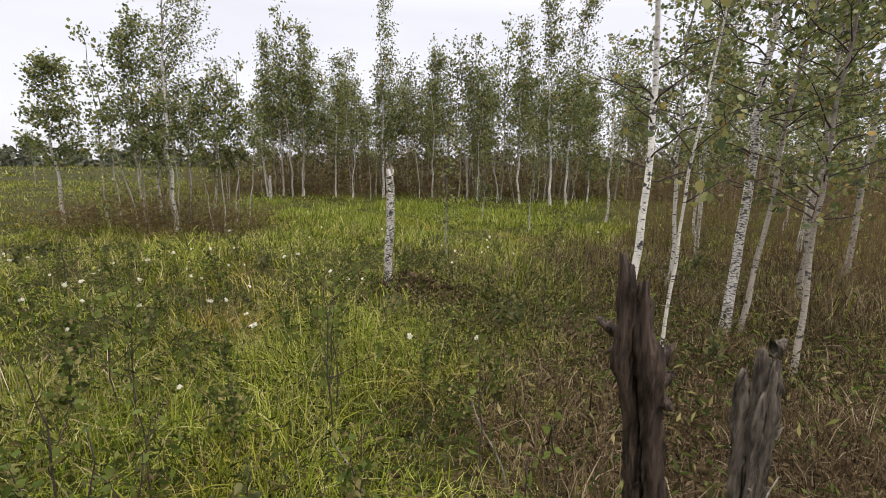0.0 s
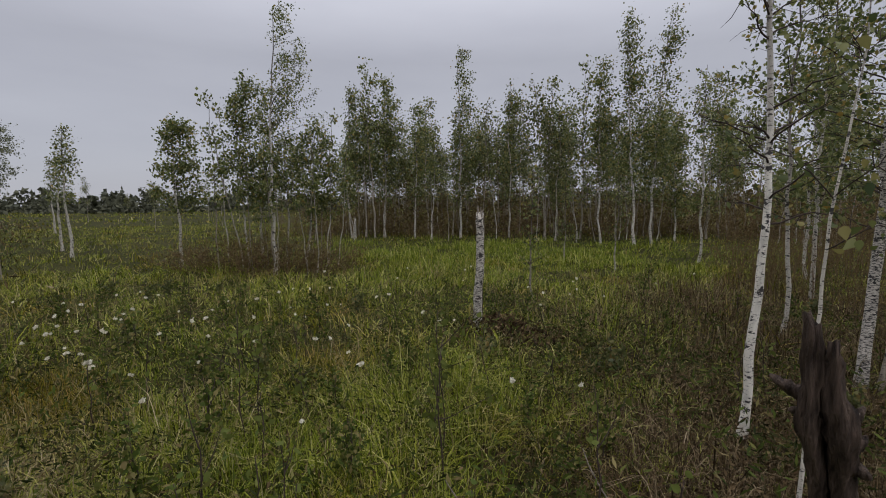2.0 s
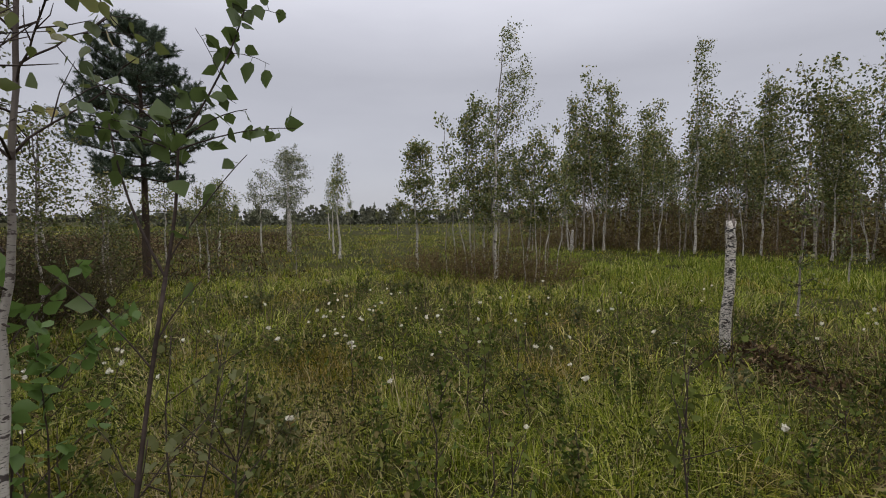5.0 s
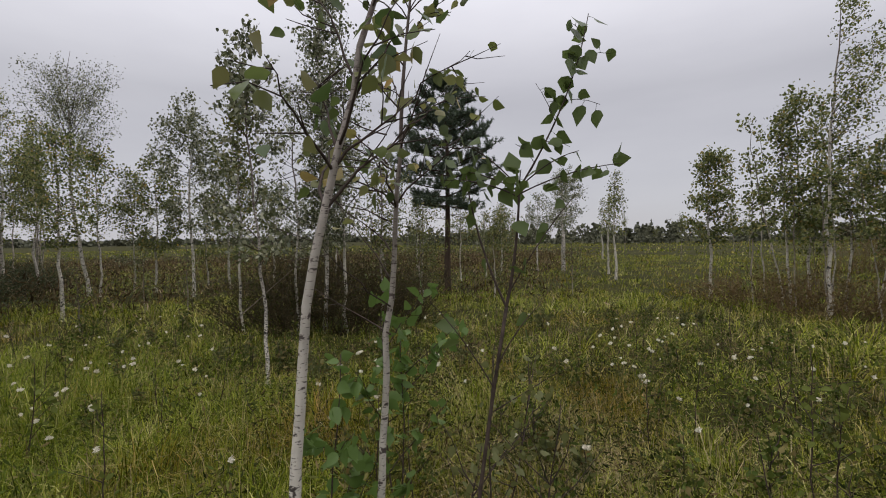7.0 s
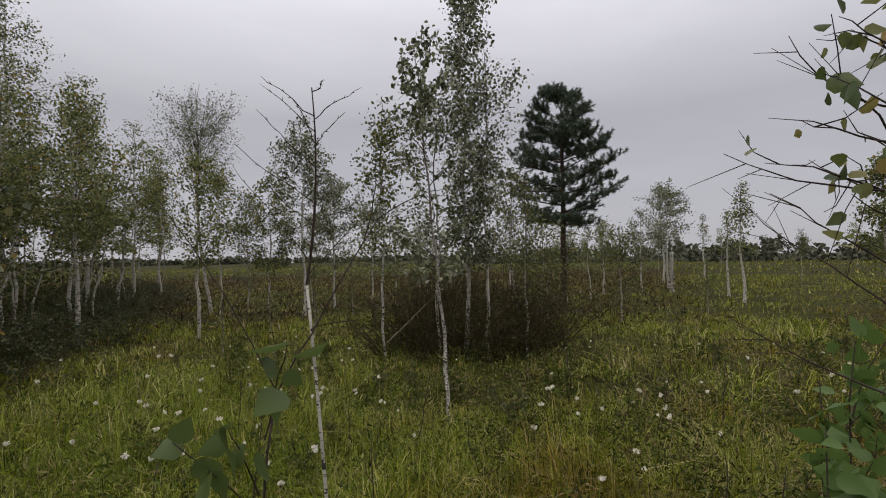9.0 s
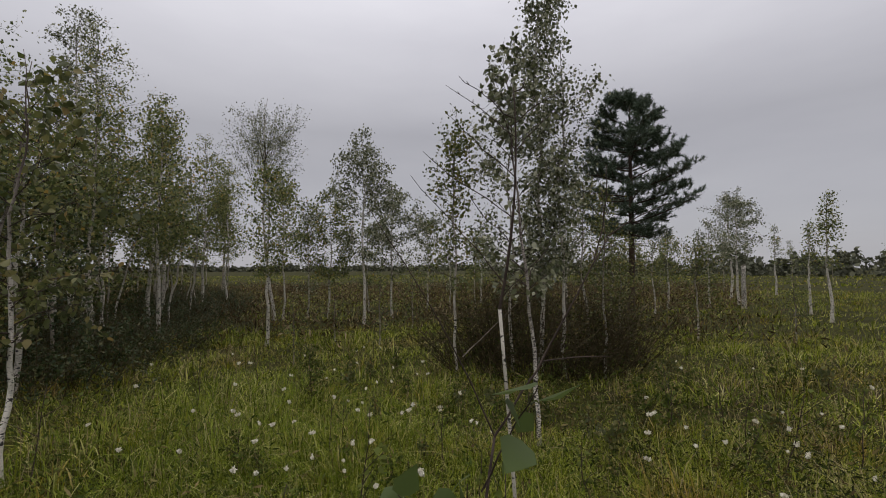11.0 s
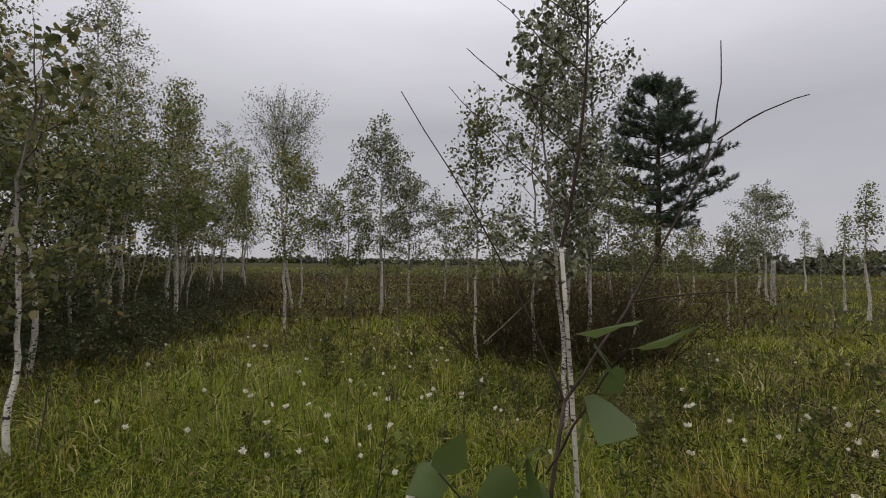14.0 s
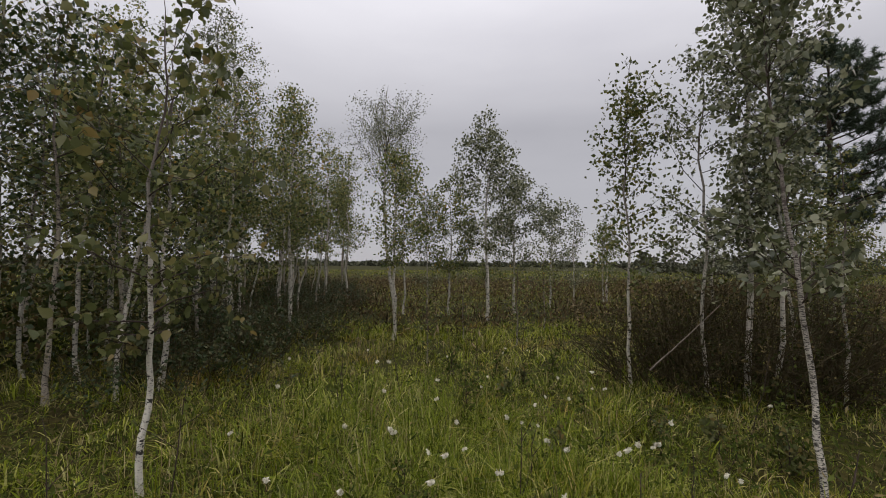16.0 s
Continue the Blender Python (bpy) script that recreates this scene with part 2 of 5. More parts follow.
def tube(geo, pts, radii, sides=6, young=0.0, rng=None, ripple=0.0):
    pts, radii = np.asarray(pts, dtype=float), np.asarray(radii, dtype=float)
    n = len(pts)
    d = np.gradient(pts, axis=0)
    d /= np.linalg.norm(d, axis=1)[:, None] + 1e-9
    ref = np.array([0.0, 1.0, 0.0]) if abs(d[:, 2]).mean() > 0.6 else np.array([0.0, 0.0, 1.0])
    a = np.cross(d, ref)
    a /= np.linalg.norm(a, axis=1)[:, None] + 1e-9
    b = np.cross(d, a)
    th = np.arange(sides) / sides * 2 * math.pi
    r = np.repeat(radii[:, None], sides, 1)
    if rng is not None and ripple:
        r = r * (1 + rng.normal(0, ripple, (n, sides)))
    v = pts[:, None] + r[..., None] * (np.cos(th)[None, :, None] * a[:, None] + np.sin(th)[None, :, None] * b[:, None])
    i, j = np.meshgrid(np.arange(n - 1), np.arange(sides), indexing="ij")
    k = (j + 1) % sides
    f = np.stack([i * sides + j, i * sides + k, (i + 1) * sides + k, (i + 1) * sides + j], -1).reshape(-1, 4)
    yv = np.repeat(np.broadcast_to(young, (n,)), sides)
    geo.add(v.reshape(-1, 3), f, yv)
    tip = np.array([[sides - 1 - q for q in range(sides)]])
    geo.f.append(tip[:, ::-1] + geo.count - sides)


def unit(v):
    return v / (np.linalg.norm(v, axis=-1, keepdims=True) + 1e-9)


def leaves(geo, at, size, rng, droop=0.6, ovate=False, width=0.75):
    """Leaves at the places given: kite shapes folded along the midrib, hanging a little."""
    at = np.asarray(at, dtype=float)
    n = len(at)
    if not n:
        return
    d = unit(rng.normal(0, 1, (n, 3)) + np.array([0, 0, -droop]))
    s = unit(np.cross(d, rng.normal(0, 1, (n, 3))))
    u = np.cross(s, d)
    L = (size * rng.uniform(0.65, 1.25, n))[:, None]
    W = L * width * 0.5
    if ovate:
        v = np.stack([at, at + d * L * 0.12 + s * W * 0.7 + u * L * 0.04, at + d * L * 0.42 + s * W + u * L * 0.09, at + d * L * 0.75 + s * W * 0.5 + u * L * 0.03, at + d * L * 1.05,
                      at + d * L * 0.75 - s * W * 0.5 + u * L * 0.03, at + d * L * 0.42 - s * W + u * L * 0.09, at + d * L * 0.12 - s * W * 0.7 + u * L * 0.04], 1)
        base = np.arange(n)[:, None] * 8
        f = np.concatenate([base + np.array([0, 1, 2, 3, 4]), base + np.array([0, 4, 5, 6, 7])])
    else:
        v = np.stack([at, at + d * L * 0.42 + s * W + u * L * 0.08, at + d * L, at + d * L * 0.42 - s * W + u * L * 0.08], 1)
        f = np.arange(n)[:, None] * 4 + np.array([0, 1, 2, 3])
    geo.add(v.reshape(-1, 3), f)


def hill(x, y):
    """The hummocky bog surface."""
    x, y = np.asarray(x, dtype=float), np.asarray(y, dtype=float)
    near = np.clip(1.3 - np.hypot(x + 3, y - 1) / 60, 0, 1)
    return near * (0.035 * np.sin(1.7 * x + 0.6 * y) * np.sin(1.3 * y - 0.4 * x + 1) + 0.025 * np.sin(3.9 * x + 1) * np.sin(4.3 * y) + 0.03 * np.sin(0.55 * x + 2) * np.cos(0.47 * y))


# ---- trees ----
def bent(base, top, n, rng, wob):
    s = np.linspace(0, 1, n)[:, None]
    p = base * (1 - s) + top * s
    w = np.cumsum(rng.normal(0, wob, (n, 3)), axis=0)
    w -= w[0] + s * (w[-1] - w[0])
    w[:, 2] = 0
    return p + w


def along(pts, s):
    n = len(pts) - 1
    k = np.clip(np.asarray(s) * n, 0, n - 1e-6)
    i = k.astype(int)
    fr = (k - i)[..., None]
    return pts[i] * (1 - fr) + pts[i + 1] * fr


PROFILES = {
    "narrow": lambda s: 0.22 + 0.9 * np.clip(0.35 + s * 3, 0, 1) * (1 - s) ** 0.6,
    "round": lambda s: 0.3 + 0.8 * np.sin(np.clip(s, 0, 1) ** 0.8 * math.pi),
    "broom": lambda s: 1.0 - 0.35 * s,
    "sparse": lambda s: 0.75 - 0.5 * s,
}


SHAPES = {}


def birch(x, y, h, r=0.05, crown=0.35, spread=0.9, shape="narrow", n_leaf=2200, leaf=0.055, seed=1, lean=(0, 0), mat=None, bark=None, near=False,
          label="young white-barked birch with small green leaves in the bog grass", group="birches on the bog", name="birch_tree", limbs=None, rise=0.75, top=0.985, wob=0.032, puff=0.09, leaf_from=0.25, scale_young=0.022, wind=(0.22, 0.16), bow=1.0):
    rng = np.random.default_rng(seed)
    tree = tagged(new(name), label, "tree", group)
    tree.location = (x, y, float(hill(x, y)))
    k = 22 if near else 14
    pts = bent(np.array([0, 0, -0.08]), np.array([0, 0, h]), k, rng, wob * h / 5 * (0.45 if near else 1))
    s = np.linspace(0, 1, k)
    pts[:, 0] += lean[0] * s ** bow
    pts[:, 1] += lean[1] * s ** bow
    radii = r * (1 - s) ** 0.9 + (0.0018 if near else 0.004)
    radii[0] *= 1.35
    g = Geo()
    tube(g, pts, radii, 12 if near else 7, np.clip((scale_young - radii) / (scale_young * 0.6), 0, 1), rng, 0.05)
    part("trunk", g, bark or M_BARK, tree, "white birch trunk with dark cross marks", True)
    nb = limbs or int(20 + 5 * h)
    prof = PROFILES[shape]
    twigs, spots = Geo(), []
    hs = crown + (top - crown) * np.sort(rng.uniform(0, 1, nb))
    az = np.arange(nb) * 2.4 + rng.normal(0, 0.5, nb)
    per = max(2, n_leaf // nb)
    for i in range(nb):
        u = (hs[i] - crown) / (1 - crown)
        o = along(pts, hs[i])
        L = spread * float(prof(u)) * rng.uniform(0.65, 1.2)
        up = rise * (0.6 + 0.7 * u) * rng.uniform(0.6, 1.3)
        gust = 0.0 if near else 0.5 + 0.9 * u
        d = np.array([math.cos(az[i]) + wind[0] * gust, math.sin(az[i]) + wind[1] * gust, up])
        d /= np.linalg.norm(d)
        m = 7 if near else 4
        t = np.linspace(0, 1, m)[:, None]
        bp = o + d * L * t + np.array([wind[0] * gust * 0.5 * L, wind[1] * gust * 0.5 * L, -0.12 * L]) * t ** 2 + np.cumsum(rng.normal(0, 0.025 * L, (m, 3)), axis=0) * (t > 0)
        br = float(np.interp(hs[i], s, radii))
        gl_ = Geo() if near else twigs
        tube(gl_, bp, np.linspace(min(0.42 * br, 0.0075) + 0.0008, 0.0012, m), 5 if near else 3)
        ends = [bp]
        for j in range(4 if near else 2):
            a = rng.uniform(0.3, 0.95)
            q0 = along(bp, a)
            q1 = q0 + (unit(d + rng.normal(0, 0.75, 3)) * L * rng.uniform(0.25, 0.55)) + np.array([0, 0, -0.05 * L])
            qm = (q0 + q1) / 2 + rng.normal(0, 0.03 * L, 3)
            qp = np.stack([q0, qm, q1])
            tube(gl_, qp, [0.0028, 0.002, 0.001] if near else [0.0042, 0.003, 0.0012], 4 if near else 3)
            ends.append(qp)
        if near:
            part("limb", gl_, M_TWIG, tree, "thin dark branch", True)
        cnt = rng.poisson(per / len(ends) * min(1.6, L / (spread * 0.62)), len(ends)) + (0 if near else 1)
        for e, c in zip(ends, cnt):
            c = int(c * (1.6 if e is bp else 0.85))
            spots.append(along(e, rng.uniform(leaf_from, 1.0, c)) + rng.normal(0, puff * (0.35 if near else 1), (c, 3)))
    if not near:
        part("branchwork", twigs, M_TWIG, tree, "fine dark branches", kind="stuff")
    gc = Geo()
    leaves(gc, np.concatenate(spots), leaf, rng, 0.7, near)
    part("crown", gc, mat or M_LEAF, tree, "thin crown of small fluttering leaves", kind="stuff")
    SHAPES[tree.name] = (g, bark or M_BARK), (twigs, M_TWIG), (gc, mat or M_LEAF)
    return tree


def joined_birches(places, label):
    """Birches too many and too far back to tell apart, as one stand."""
    stand = tagged(new("rear_birches"), label, "trees", kind="stuff")
    for slot, name in enumerate(("trunks", "branchwork", "crowns")):
        by_mat = {}
        for tree, m in places:
            geo, mat = SHAPES[tree.name][slot]
            g, _ = by_mat.setdefault(mat.name, (Geo(), mat))
            mm = np.array(m)
            base = g.count
            v = np.concatenate(geo.v) @ mm[:3, :3].T + mm[:3, 3]
            g.v.append(v.astype(np.float32))
            g.young.append(np.concatenate(geo.young))
            g.f.extend(f + base for f in geo.f)
            g.count += len(v)
        for g, mat in by_mat.values():
            part(name, g, mat, stand, kind="stuff")
    return stand


REAR = []


def set_birch(tree, m, rear):
    """A birch of its own at the front, one of the joined stand behind."""
    if rear:
        REAR.append((tree, m))
    else:
        copy_thing(tree, m)


def needle_brush(geo, c, ax, rng, n=58, reach=0.17):
    """One upturned shoot set round with stiff needles."""
    st = c + ax * rng.uniform(0, reach, n)[:, None]
    dr = unit(ax * 0.55 + rng.normal(0, 0.75, (n, 3)))
    sd = unit(np.cross(dr, rng.normal(0, 1, (n, 3))))
    ln = rng.uniform(0.08, 0.13, n)[:, None]
    geo.add(np.stack([st - sd * 0.008, st + sd * 0.008, st + dr * ln], 1).reshape(-1, 3), np.arange(n * 3).reshape(-1, 3))


def pine(x, y, h, seed):
    rng = np.random.default_rng(seed)
    tree = tagged(new("pine_tree"), "dark green Scots pine with dense tufted boughs above brown shrubs", "tree")
    tree.location = (x, y, float(hill(x, y)))
    pts = bent(np.array([0, 0, -0.1]), np.array([0.1, 0.0, h]), 14, rng, 0.012)
    s = np.linspace(0, 1, 14)
    g = Geo()
    tube(g, pts, 0.10 * (1 - s) ** 0.8 + 0.012, 9, 0, rng, 0.06)
    part("trunk", g, M_PINE_BARK, tree, "scaly brown pine trunk", True)
    whorls = 11
    for w in range(whorls):
        u = w / (whorls - 1)
        nb = 6 if w < 8 else 4
        for i in range(nb):
            if rng.uniform() < 0.09:
                continue
            o = along(pts, min(0.975, 0.43 + 0.545 * u + rng.normal(0, 0.016)))
            a = 2 * math.pi * (i + 0.37 * w + rng.uniform(-0.28, 0.28)) / nb
            L = (0.38 + 1.22 * math.cos(0.5 * math.pi * u) ** 0.85) * rng.uniform(0.55, 1.12)
            rise = 0.02 + 0.55 * u ** 1.5 + rng.normal(0, 0.09)
            t = np.linspace(0, 1, 7)[:, None]
            d = np.array([math.cos(a), math.sin(a), rise])
            bp = o + d * L * t + np.array([0, 0, 0.09 * L]) * t ** 2.4
            gb_, gn_ = Geo(), Geo()
            tube(gb_, bp, np.linspace(0.026 * (1.1 - u * 0.6), 0.006, 7), 5)
            side = unit(np.array([-d[1], d[0], 0.0]))
            for q in range(12):
                f = 0.32 + 0.68 * (q + rng.uniform(0, 0.8)) / 12
                b0 = along(bp, min(f, 0.999))
                sg = 1 if q % 2 else -1
                bl = (0.16 + 0.30 * L * (1 - abs(f - 0.6))) * rng.uniform(0.5, 1.1)
                b1 = b0 + unit(side * sg * rng.uniform(0.3, 1.0) + d * 0.7 + np.array([0, 0, rng.uniform(0.1, 0.6)])) * bl
                tube(gb_, np.stack([b0, (b0 + b1) / 2 + np.array([0, 0, -0.02]), b1]), [0.008, 0.006, 0.004], 4)
                for e in (0.35, 0.65, 1.0):
                    needle_brush(gn_, b0 + (b1 - b0) * e + rng.normal(0, 0.035, 3), unit((b1 - b0) * 1.2 + np.array([0, 0, 0.35]) + rng.normal(0, 0.40, 3)), rng)
            needle_brush(gn_, bp[-1], unit(bp[-1] - bp[-2] + np.array([0, 0, 0.2])), rng, 60, 0.3)
            bough = part("bough", gb_, M_PINE_BARK, tree, "bare brown bough", True)
            part("needle_tuft", gn_, M_NEEDLE, bough, "dense tufts of dark green needles", kind="stuff")
    for q in range(9):
        o = along(pts, rng.uniform(0.2, 0.4))
        a = rng.uniform(0, 2 * math.pi)
        gb_ = Geo()
        tube(gb_, bent(o, o + np.array([math.cos(a), math.sin(a), rng.uniform(-0.25, 0.15)]) * rng.uniform(0.4, 1.0), 5, rng, 0.03), np.linspace(0.010, 0.003, 5), 4)
        part("dead_bough", gb_, M_TWIG, tree, "dry bare lower bough")
    return tree


def shrub(x, y, wide, deep, high, seed, stems=160, leafy=900, mat=M_SHRUB, label="dense thicket of bare brown willow twigs in the bog grass", turn=0.0, group="brown thickets", leaf_mat=M_SHRUB_LEAF, thick=0.009, subs=6, leaf=0.05):
    rng = np.random.default_rng(seed)
    ob = tagged(new("willow_shrub"), label, "shrub", group)
    ob.location, ob.rotation_euler = (x, y, float(hill(x, y))), (0, 0, turn)
    g, spots = Geo(), []
    for _ in range(stems):
        a, rr = rng.uniform(0, 2 * math.pi), math.sqrt(rng.uniform())
        p0 = np.array([math.cos(a) * rr * wide * 0.38, math.sin(a) * rr * deep * 0.38, -0.05])
        top = high * (1 - 0.45 * rr ** 2) * rng.uniform(0.55, 1.1)
        p1 = np.array([p0[0] * 1.3 + rng.normal(0, 0.35), p0[1] * 1.3 + rng.normal(0, 0.35), top])
        bp = bent(p0, p1, 6, rng, 0.03)
        tube(g, bp, np.linspace(thick, 0.002, 6), 3)
        for j in range(subs):
            q0 = along(bp, rng.uniform(0.15, 0.95))
            q1 = q0 + unit(np.array([rng.normal(0, 0.9), rng.normal(0, 0.9), rng.uniform(-0.1, 1.0)])) * rng.uniform(0.15, 0.5) * high * 0.6
            tube(g, np.stack([q0, (q0 + q1) / 2 + rng.normal(0, 0.02, 3), q1]), [thick * 0.5, thick * 0.35, 0.0014], 3)
            spots.append(q0 + (q1 - q0) * rng.uniform(0.2, 1, (max(1, leafy // (stems * subs)), 1)) + rng.normal(0, 0.04, (max(1, leafy // (stems * subs)), 3)))
    part("twig_tangle", g, mat, ob, "tangle of brown twigs", kind="stuff")
    if leafy:
        gf = Geo()
        leaves(gf, np.concatenate(spots)[:leafy], leaf, rng, 0.3, False, 0.6)
        part("foliage", gf, leaf_mat, ob, "sparse withered leaves", kind="stuff")
    return ob


# ---- ground: one sheet to the horizon ----
gg = Geo()
axis = np.concatenate([-np.geomspace(2600, 32, 26), np.linspace(-30, 30, 120), np.geomspace(32, 2600, 26)])
gx, gy = np.meshgrid(axis, axis, indexing="ij")
na = len(axis)
gi, gj = np.meshgrid(np.arange(na - 1), np.arange(na - 1), indexing="ij")
gg.add(np.stack([gx, gy, hill(gx, gy)], -1).reshape(-1, 3),
       np.stack([gi * na + gj, (gi + 1) * na + gj, (gi + 1) * na + gj + 1, gi * na + gj + 1], -1).reshape(-1, 4))
ground = tagged(new("ground", gg.mesh("ground", M_GROUND, True)), "soft peat bog ground under moss and grass", "ground", kind="structure")


# ---- far woods ----
def far_woods(name, a0, a1, dist, high, count, depth, tris, seed, size):
    rng = np.random.default_rng(seed)
    a = np.radians(rng.uniform(a0, a1, count))
    d = dist + rng.uniform(0, depth, count)
    hh = high * rng.uniform(0.55, 1.15, count) * (1 + 0.15 * np.sin(a * 37) + 0.1 * np.sin(a * 91))
    g = Geo()
    u = rng.uniform(0, 1, (count, tris))
    wid = high * 0.22 * (1.05 - u)
    c = np.stack([-np.sin(a)[:, None] * d[:, None] + rng.normal(0, 1, (count, tris)) * wid, np.cos(a)[:, None] * d[:, None] + rng.normal(0, 1, (count, tris)) * wid, 0.1 + u * hh[:, None]], -1).reshape(-1, 3)
    leaves(g, c, size, rng, 0.2, False, 0.9)
    return tagged(new(name, g.mesh(name, M_FAR_HAZED)), "low dark line of distant woods beyond the bog", "woods", kind="stuff")


far_woods("distant_woods", -70, 72, 125, 4.8, 800, 45, 40, 5, 1.05)
far_woods("distant_woods", 60, 175, 900, 9.0, 900, 200, 30, 6, 7.0)

# ---- the birch wood ahead ----
birch(-0.5, 22.9, 7.4, 0.042, 0.2, 1.15, "narrow", 2600, 0.10, 11, rise=1.5, wind=(0.5, 0.2), puff=0.13)
birch(-2.9, 22.6, 8.9, 0.055, 0.2, 1.35, "narrow", 3300, 0.10, 12, rise=1.5, wind=(0.5, 0.2), puff=0.13)
birch(4.5, 19.3, 8.9, 0.055, 0.2, 1.2, "narrow", 3000, 0.10, 13, (-0.5, 0), rise=1.5, wind=(0.5, 0.2), puff=0.13)
birch(5.3, 19.8, 9.1, 0.045, 0.2, 1.05, "narrow", 2600, 0.10, 14, (0.5, 0), rise=1.5, wind=(0.5, 0.2), puff=0.13)
birch(3.3, 19.8, 7.4, 0.042, 0.2, 1.1, "narrow", 2500, 0.10, 15, (-0.2, 0), rise=1.5, wind=(0.5, 0.2), puff=0.13)
birch(6.7, 21.5, 5.7, 0.036, 0.2, 0.66, "narrow", 1500, 0.10, 16, rise=1.5, wind=(0.5, 0.2), puff=0.13)
birch(-8.4, 22.4, 7.4, 0.042, 0.2, 0.95, "narrow", 2400, 0.10, 17, rise=1.5, wind=(0.5, 0.2), puff=0.13)
birch(-6.7, 22.5, 7.6, 0.042, 0.2, 0.9, "narrow", 2400, 0.10, 18, rise=1.5, wind=(0.5, 0.2), puff=0.13)
birch(-5.0, 21.8, 6.2, 0.036, 0.24, 0.90, "round", 1300, 0.10, 19, rise=1.5, wind=(0.5, 0.2), puff=0.13)
birch(1.6, 21.5, 5.8, 0.036, 0.24, 0.90, "round", 1500, 0.10, 20, rise=1.5, wind=(0.5, 0.2), puff=0.13)
birch(-6.0, 10.3, 6.3, 0.042, 0.42, 1.15, "narrow", 2500, 0.055, 21, (0.16, 0.10), rise=1.5, top=0.97, limbs=36, wind=(0.55, 0.3), bow=1.8, puff=0.07, label="tall sparse birch with a thin open crown above a thicket")
birch(-7.0, 11.5, 4.9, 0.035, 0.35, 0.9, "round", 3200, 0.075, 22, (-0.3, 0), wind=(0.4, 0.2))
birch(-5.8, 11.7, 3.7, 0.035, 0.4, 0.8, "round", 2400, 0.075, 23, (0.3, 0))
birch(-7.2, 11.2, 4.6, 0.03, 0.35, 0.6, "narrow", 1500, 0.075, 24, (-0.2, 0))
birch(-6.3, 11.6, 3.6, 0.03, 0.45, 0.7, "round", 1500, 0.065, 25)
birch(-9.3, 11.25, 3.9, 0.045, 0.38, 0.75, "round", 3400, 0.075, 26, label="small bushy birch with a rounded dense crown")
birch(-15.0, 13.3, 4.3, 0.05, 0.45, 0.5, "narrow", 900, 0.075, 27)
birch(-17.5, 15.2, 3.6, 0.05, 0.45, 0.45, "narrow", 500, 0.075, 28)

rng = np.random.default_rng(77)
PROTO = [birch(9.5, 24.0, 7.0, 0.04, 0.42, 1.0, "narrow", 820, 0.115, 31, limbs=24, puff=0.15, rise=1.3, wind=(0.4, 0.15), bark=M_BARK_DULL, group="birch wood"), birch(-1.2, 26.5, 6.4, 0.035, 0.45, 1.05, "round", 760, 0.115, 32, limbs=24, puff=0.15, rise=1.3, wind=(0.4, 0.15), bark=M_BARK_DULL, group="birch wood"),
         birch(11.0, 19.0, 6.8, 0.035, 0.42, 0.9, "narrow", 700, 0.115, 33, limbs=24, puff=0.15, rise=1.3, wind=(0.4, 0.15), bark=M_BARK_DULL, mat=M_LEAF_OLIVE, group="birch wood"), birch(7.8, 25.5, 6.0, 0.035, 0.38, 0.95, "narrow", 760, 0.115, 34, limbs=24, puff=0.15, rise=1.3, wind=(0.4, 0.15), bark=M_BARK_DULL, mat=M_LEAF_YELLOW, group="birch wood")]
for i in range(95):
    wx = rng.uniform(-11, 26)
    wy = rng.uniform(21.5, 38) - max(0.0, wx - 8) * 0.55
    k = rng.uniform(0.72, 1.18)
    set_birch(PROTO[i % 4], pose(wx, wy, float(hill(wx, wy)), rng.normal(0, 2), rng.normal(0, 2), rng.normal(0, 35)) @ Matrix.Diagonal((k, k, k * rng.uniform(0.9, 1.1), 1)), wy > 27.0)

SLIM = [birch(-4.1, 21.0, 5.2, 0.022, 0.42, 0.6, "sparse", 330, 0.10, 35, (0.3, 0), limbs=12, group="birch wood", label="thin bare-stemmed birch in the wood"), birch(0.7, 20.6, 4.6, 0.02, 0.45, 0.55, "sparse", 300, 0.10, 36, (0.2, 0.1), limbs=12, group="birch wood", label="thin bare-stemmed birch in the wood", bark=M_BARK_DULL)]
dense = np.random.default_rng(78)
for i in range(20):
    wx, wy, k = dense.uniform(-7.5, 8.0), dense.uniform(23.5, 30.0), dense.uniform(0.85, 1.12)
    set_birch(PROTO[(i * 3 + i // 4) % 4], pose(wx, wy, float(hill(wx, wy)), dense.normal(0, 2), dense.normal(0, 2), dense.normal(0, 35)) @ Matrix.Diagonal((k, k, k * dense.uniform(0.9, 1.05), 1)), wy > 27.0)
for i in range(100):
    wx = rng.uniform(-11, 20)
    wy = rng.uniform(20.0, 30) - max(0.0, wx - 8) * 0.6
    k = rng.uniform(0.6, 1.15)
    set_birch(SLIM[i % 2], pose(wx, wy, float(hill(wx, wy)), rng.normal(0, 4), rng.normal(0, 4), rng.uniform(0, 360)) @ Matrix.Diagonal((k, k, k, 1)), wy > 27.0)
for i in range(14):
    wx, wy = rng.uniform(-8.2, -4.9), rng.uniform(10.2, 12.2)
    k = rng.uniform(0.45, 0.85)
    set_birch(SLIM[i % 2], pose(wx, wy, float(hill(wx, wy)), rng.normal(0, 4), rng.normal(0, 4), rng.uniform(0, 360)) @ Matrix.Diagonal((k, k, k, 1)), wy > 27.0)

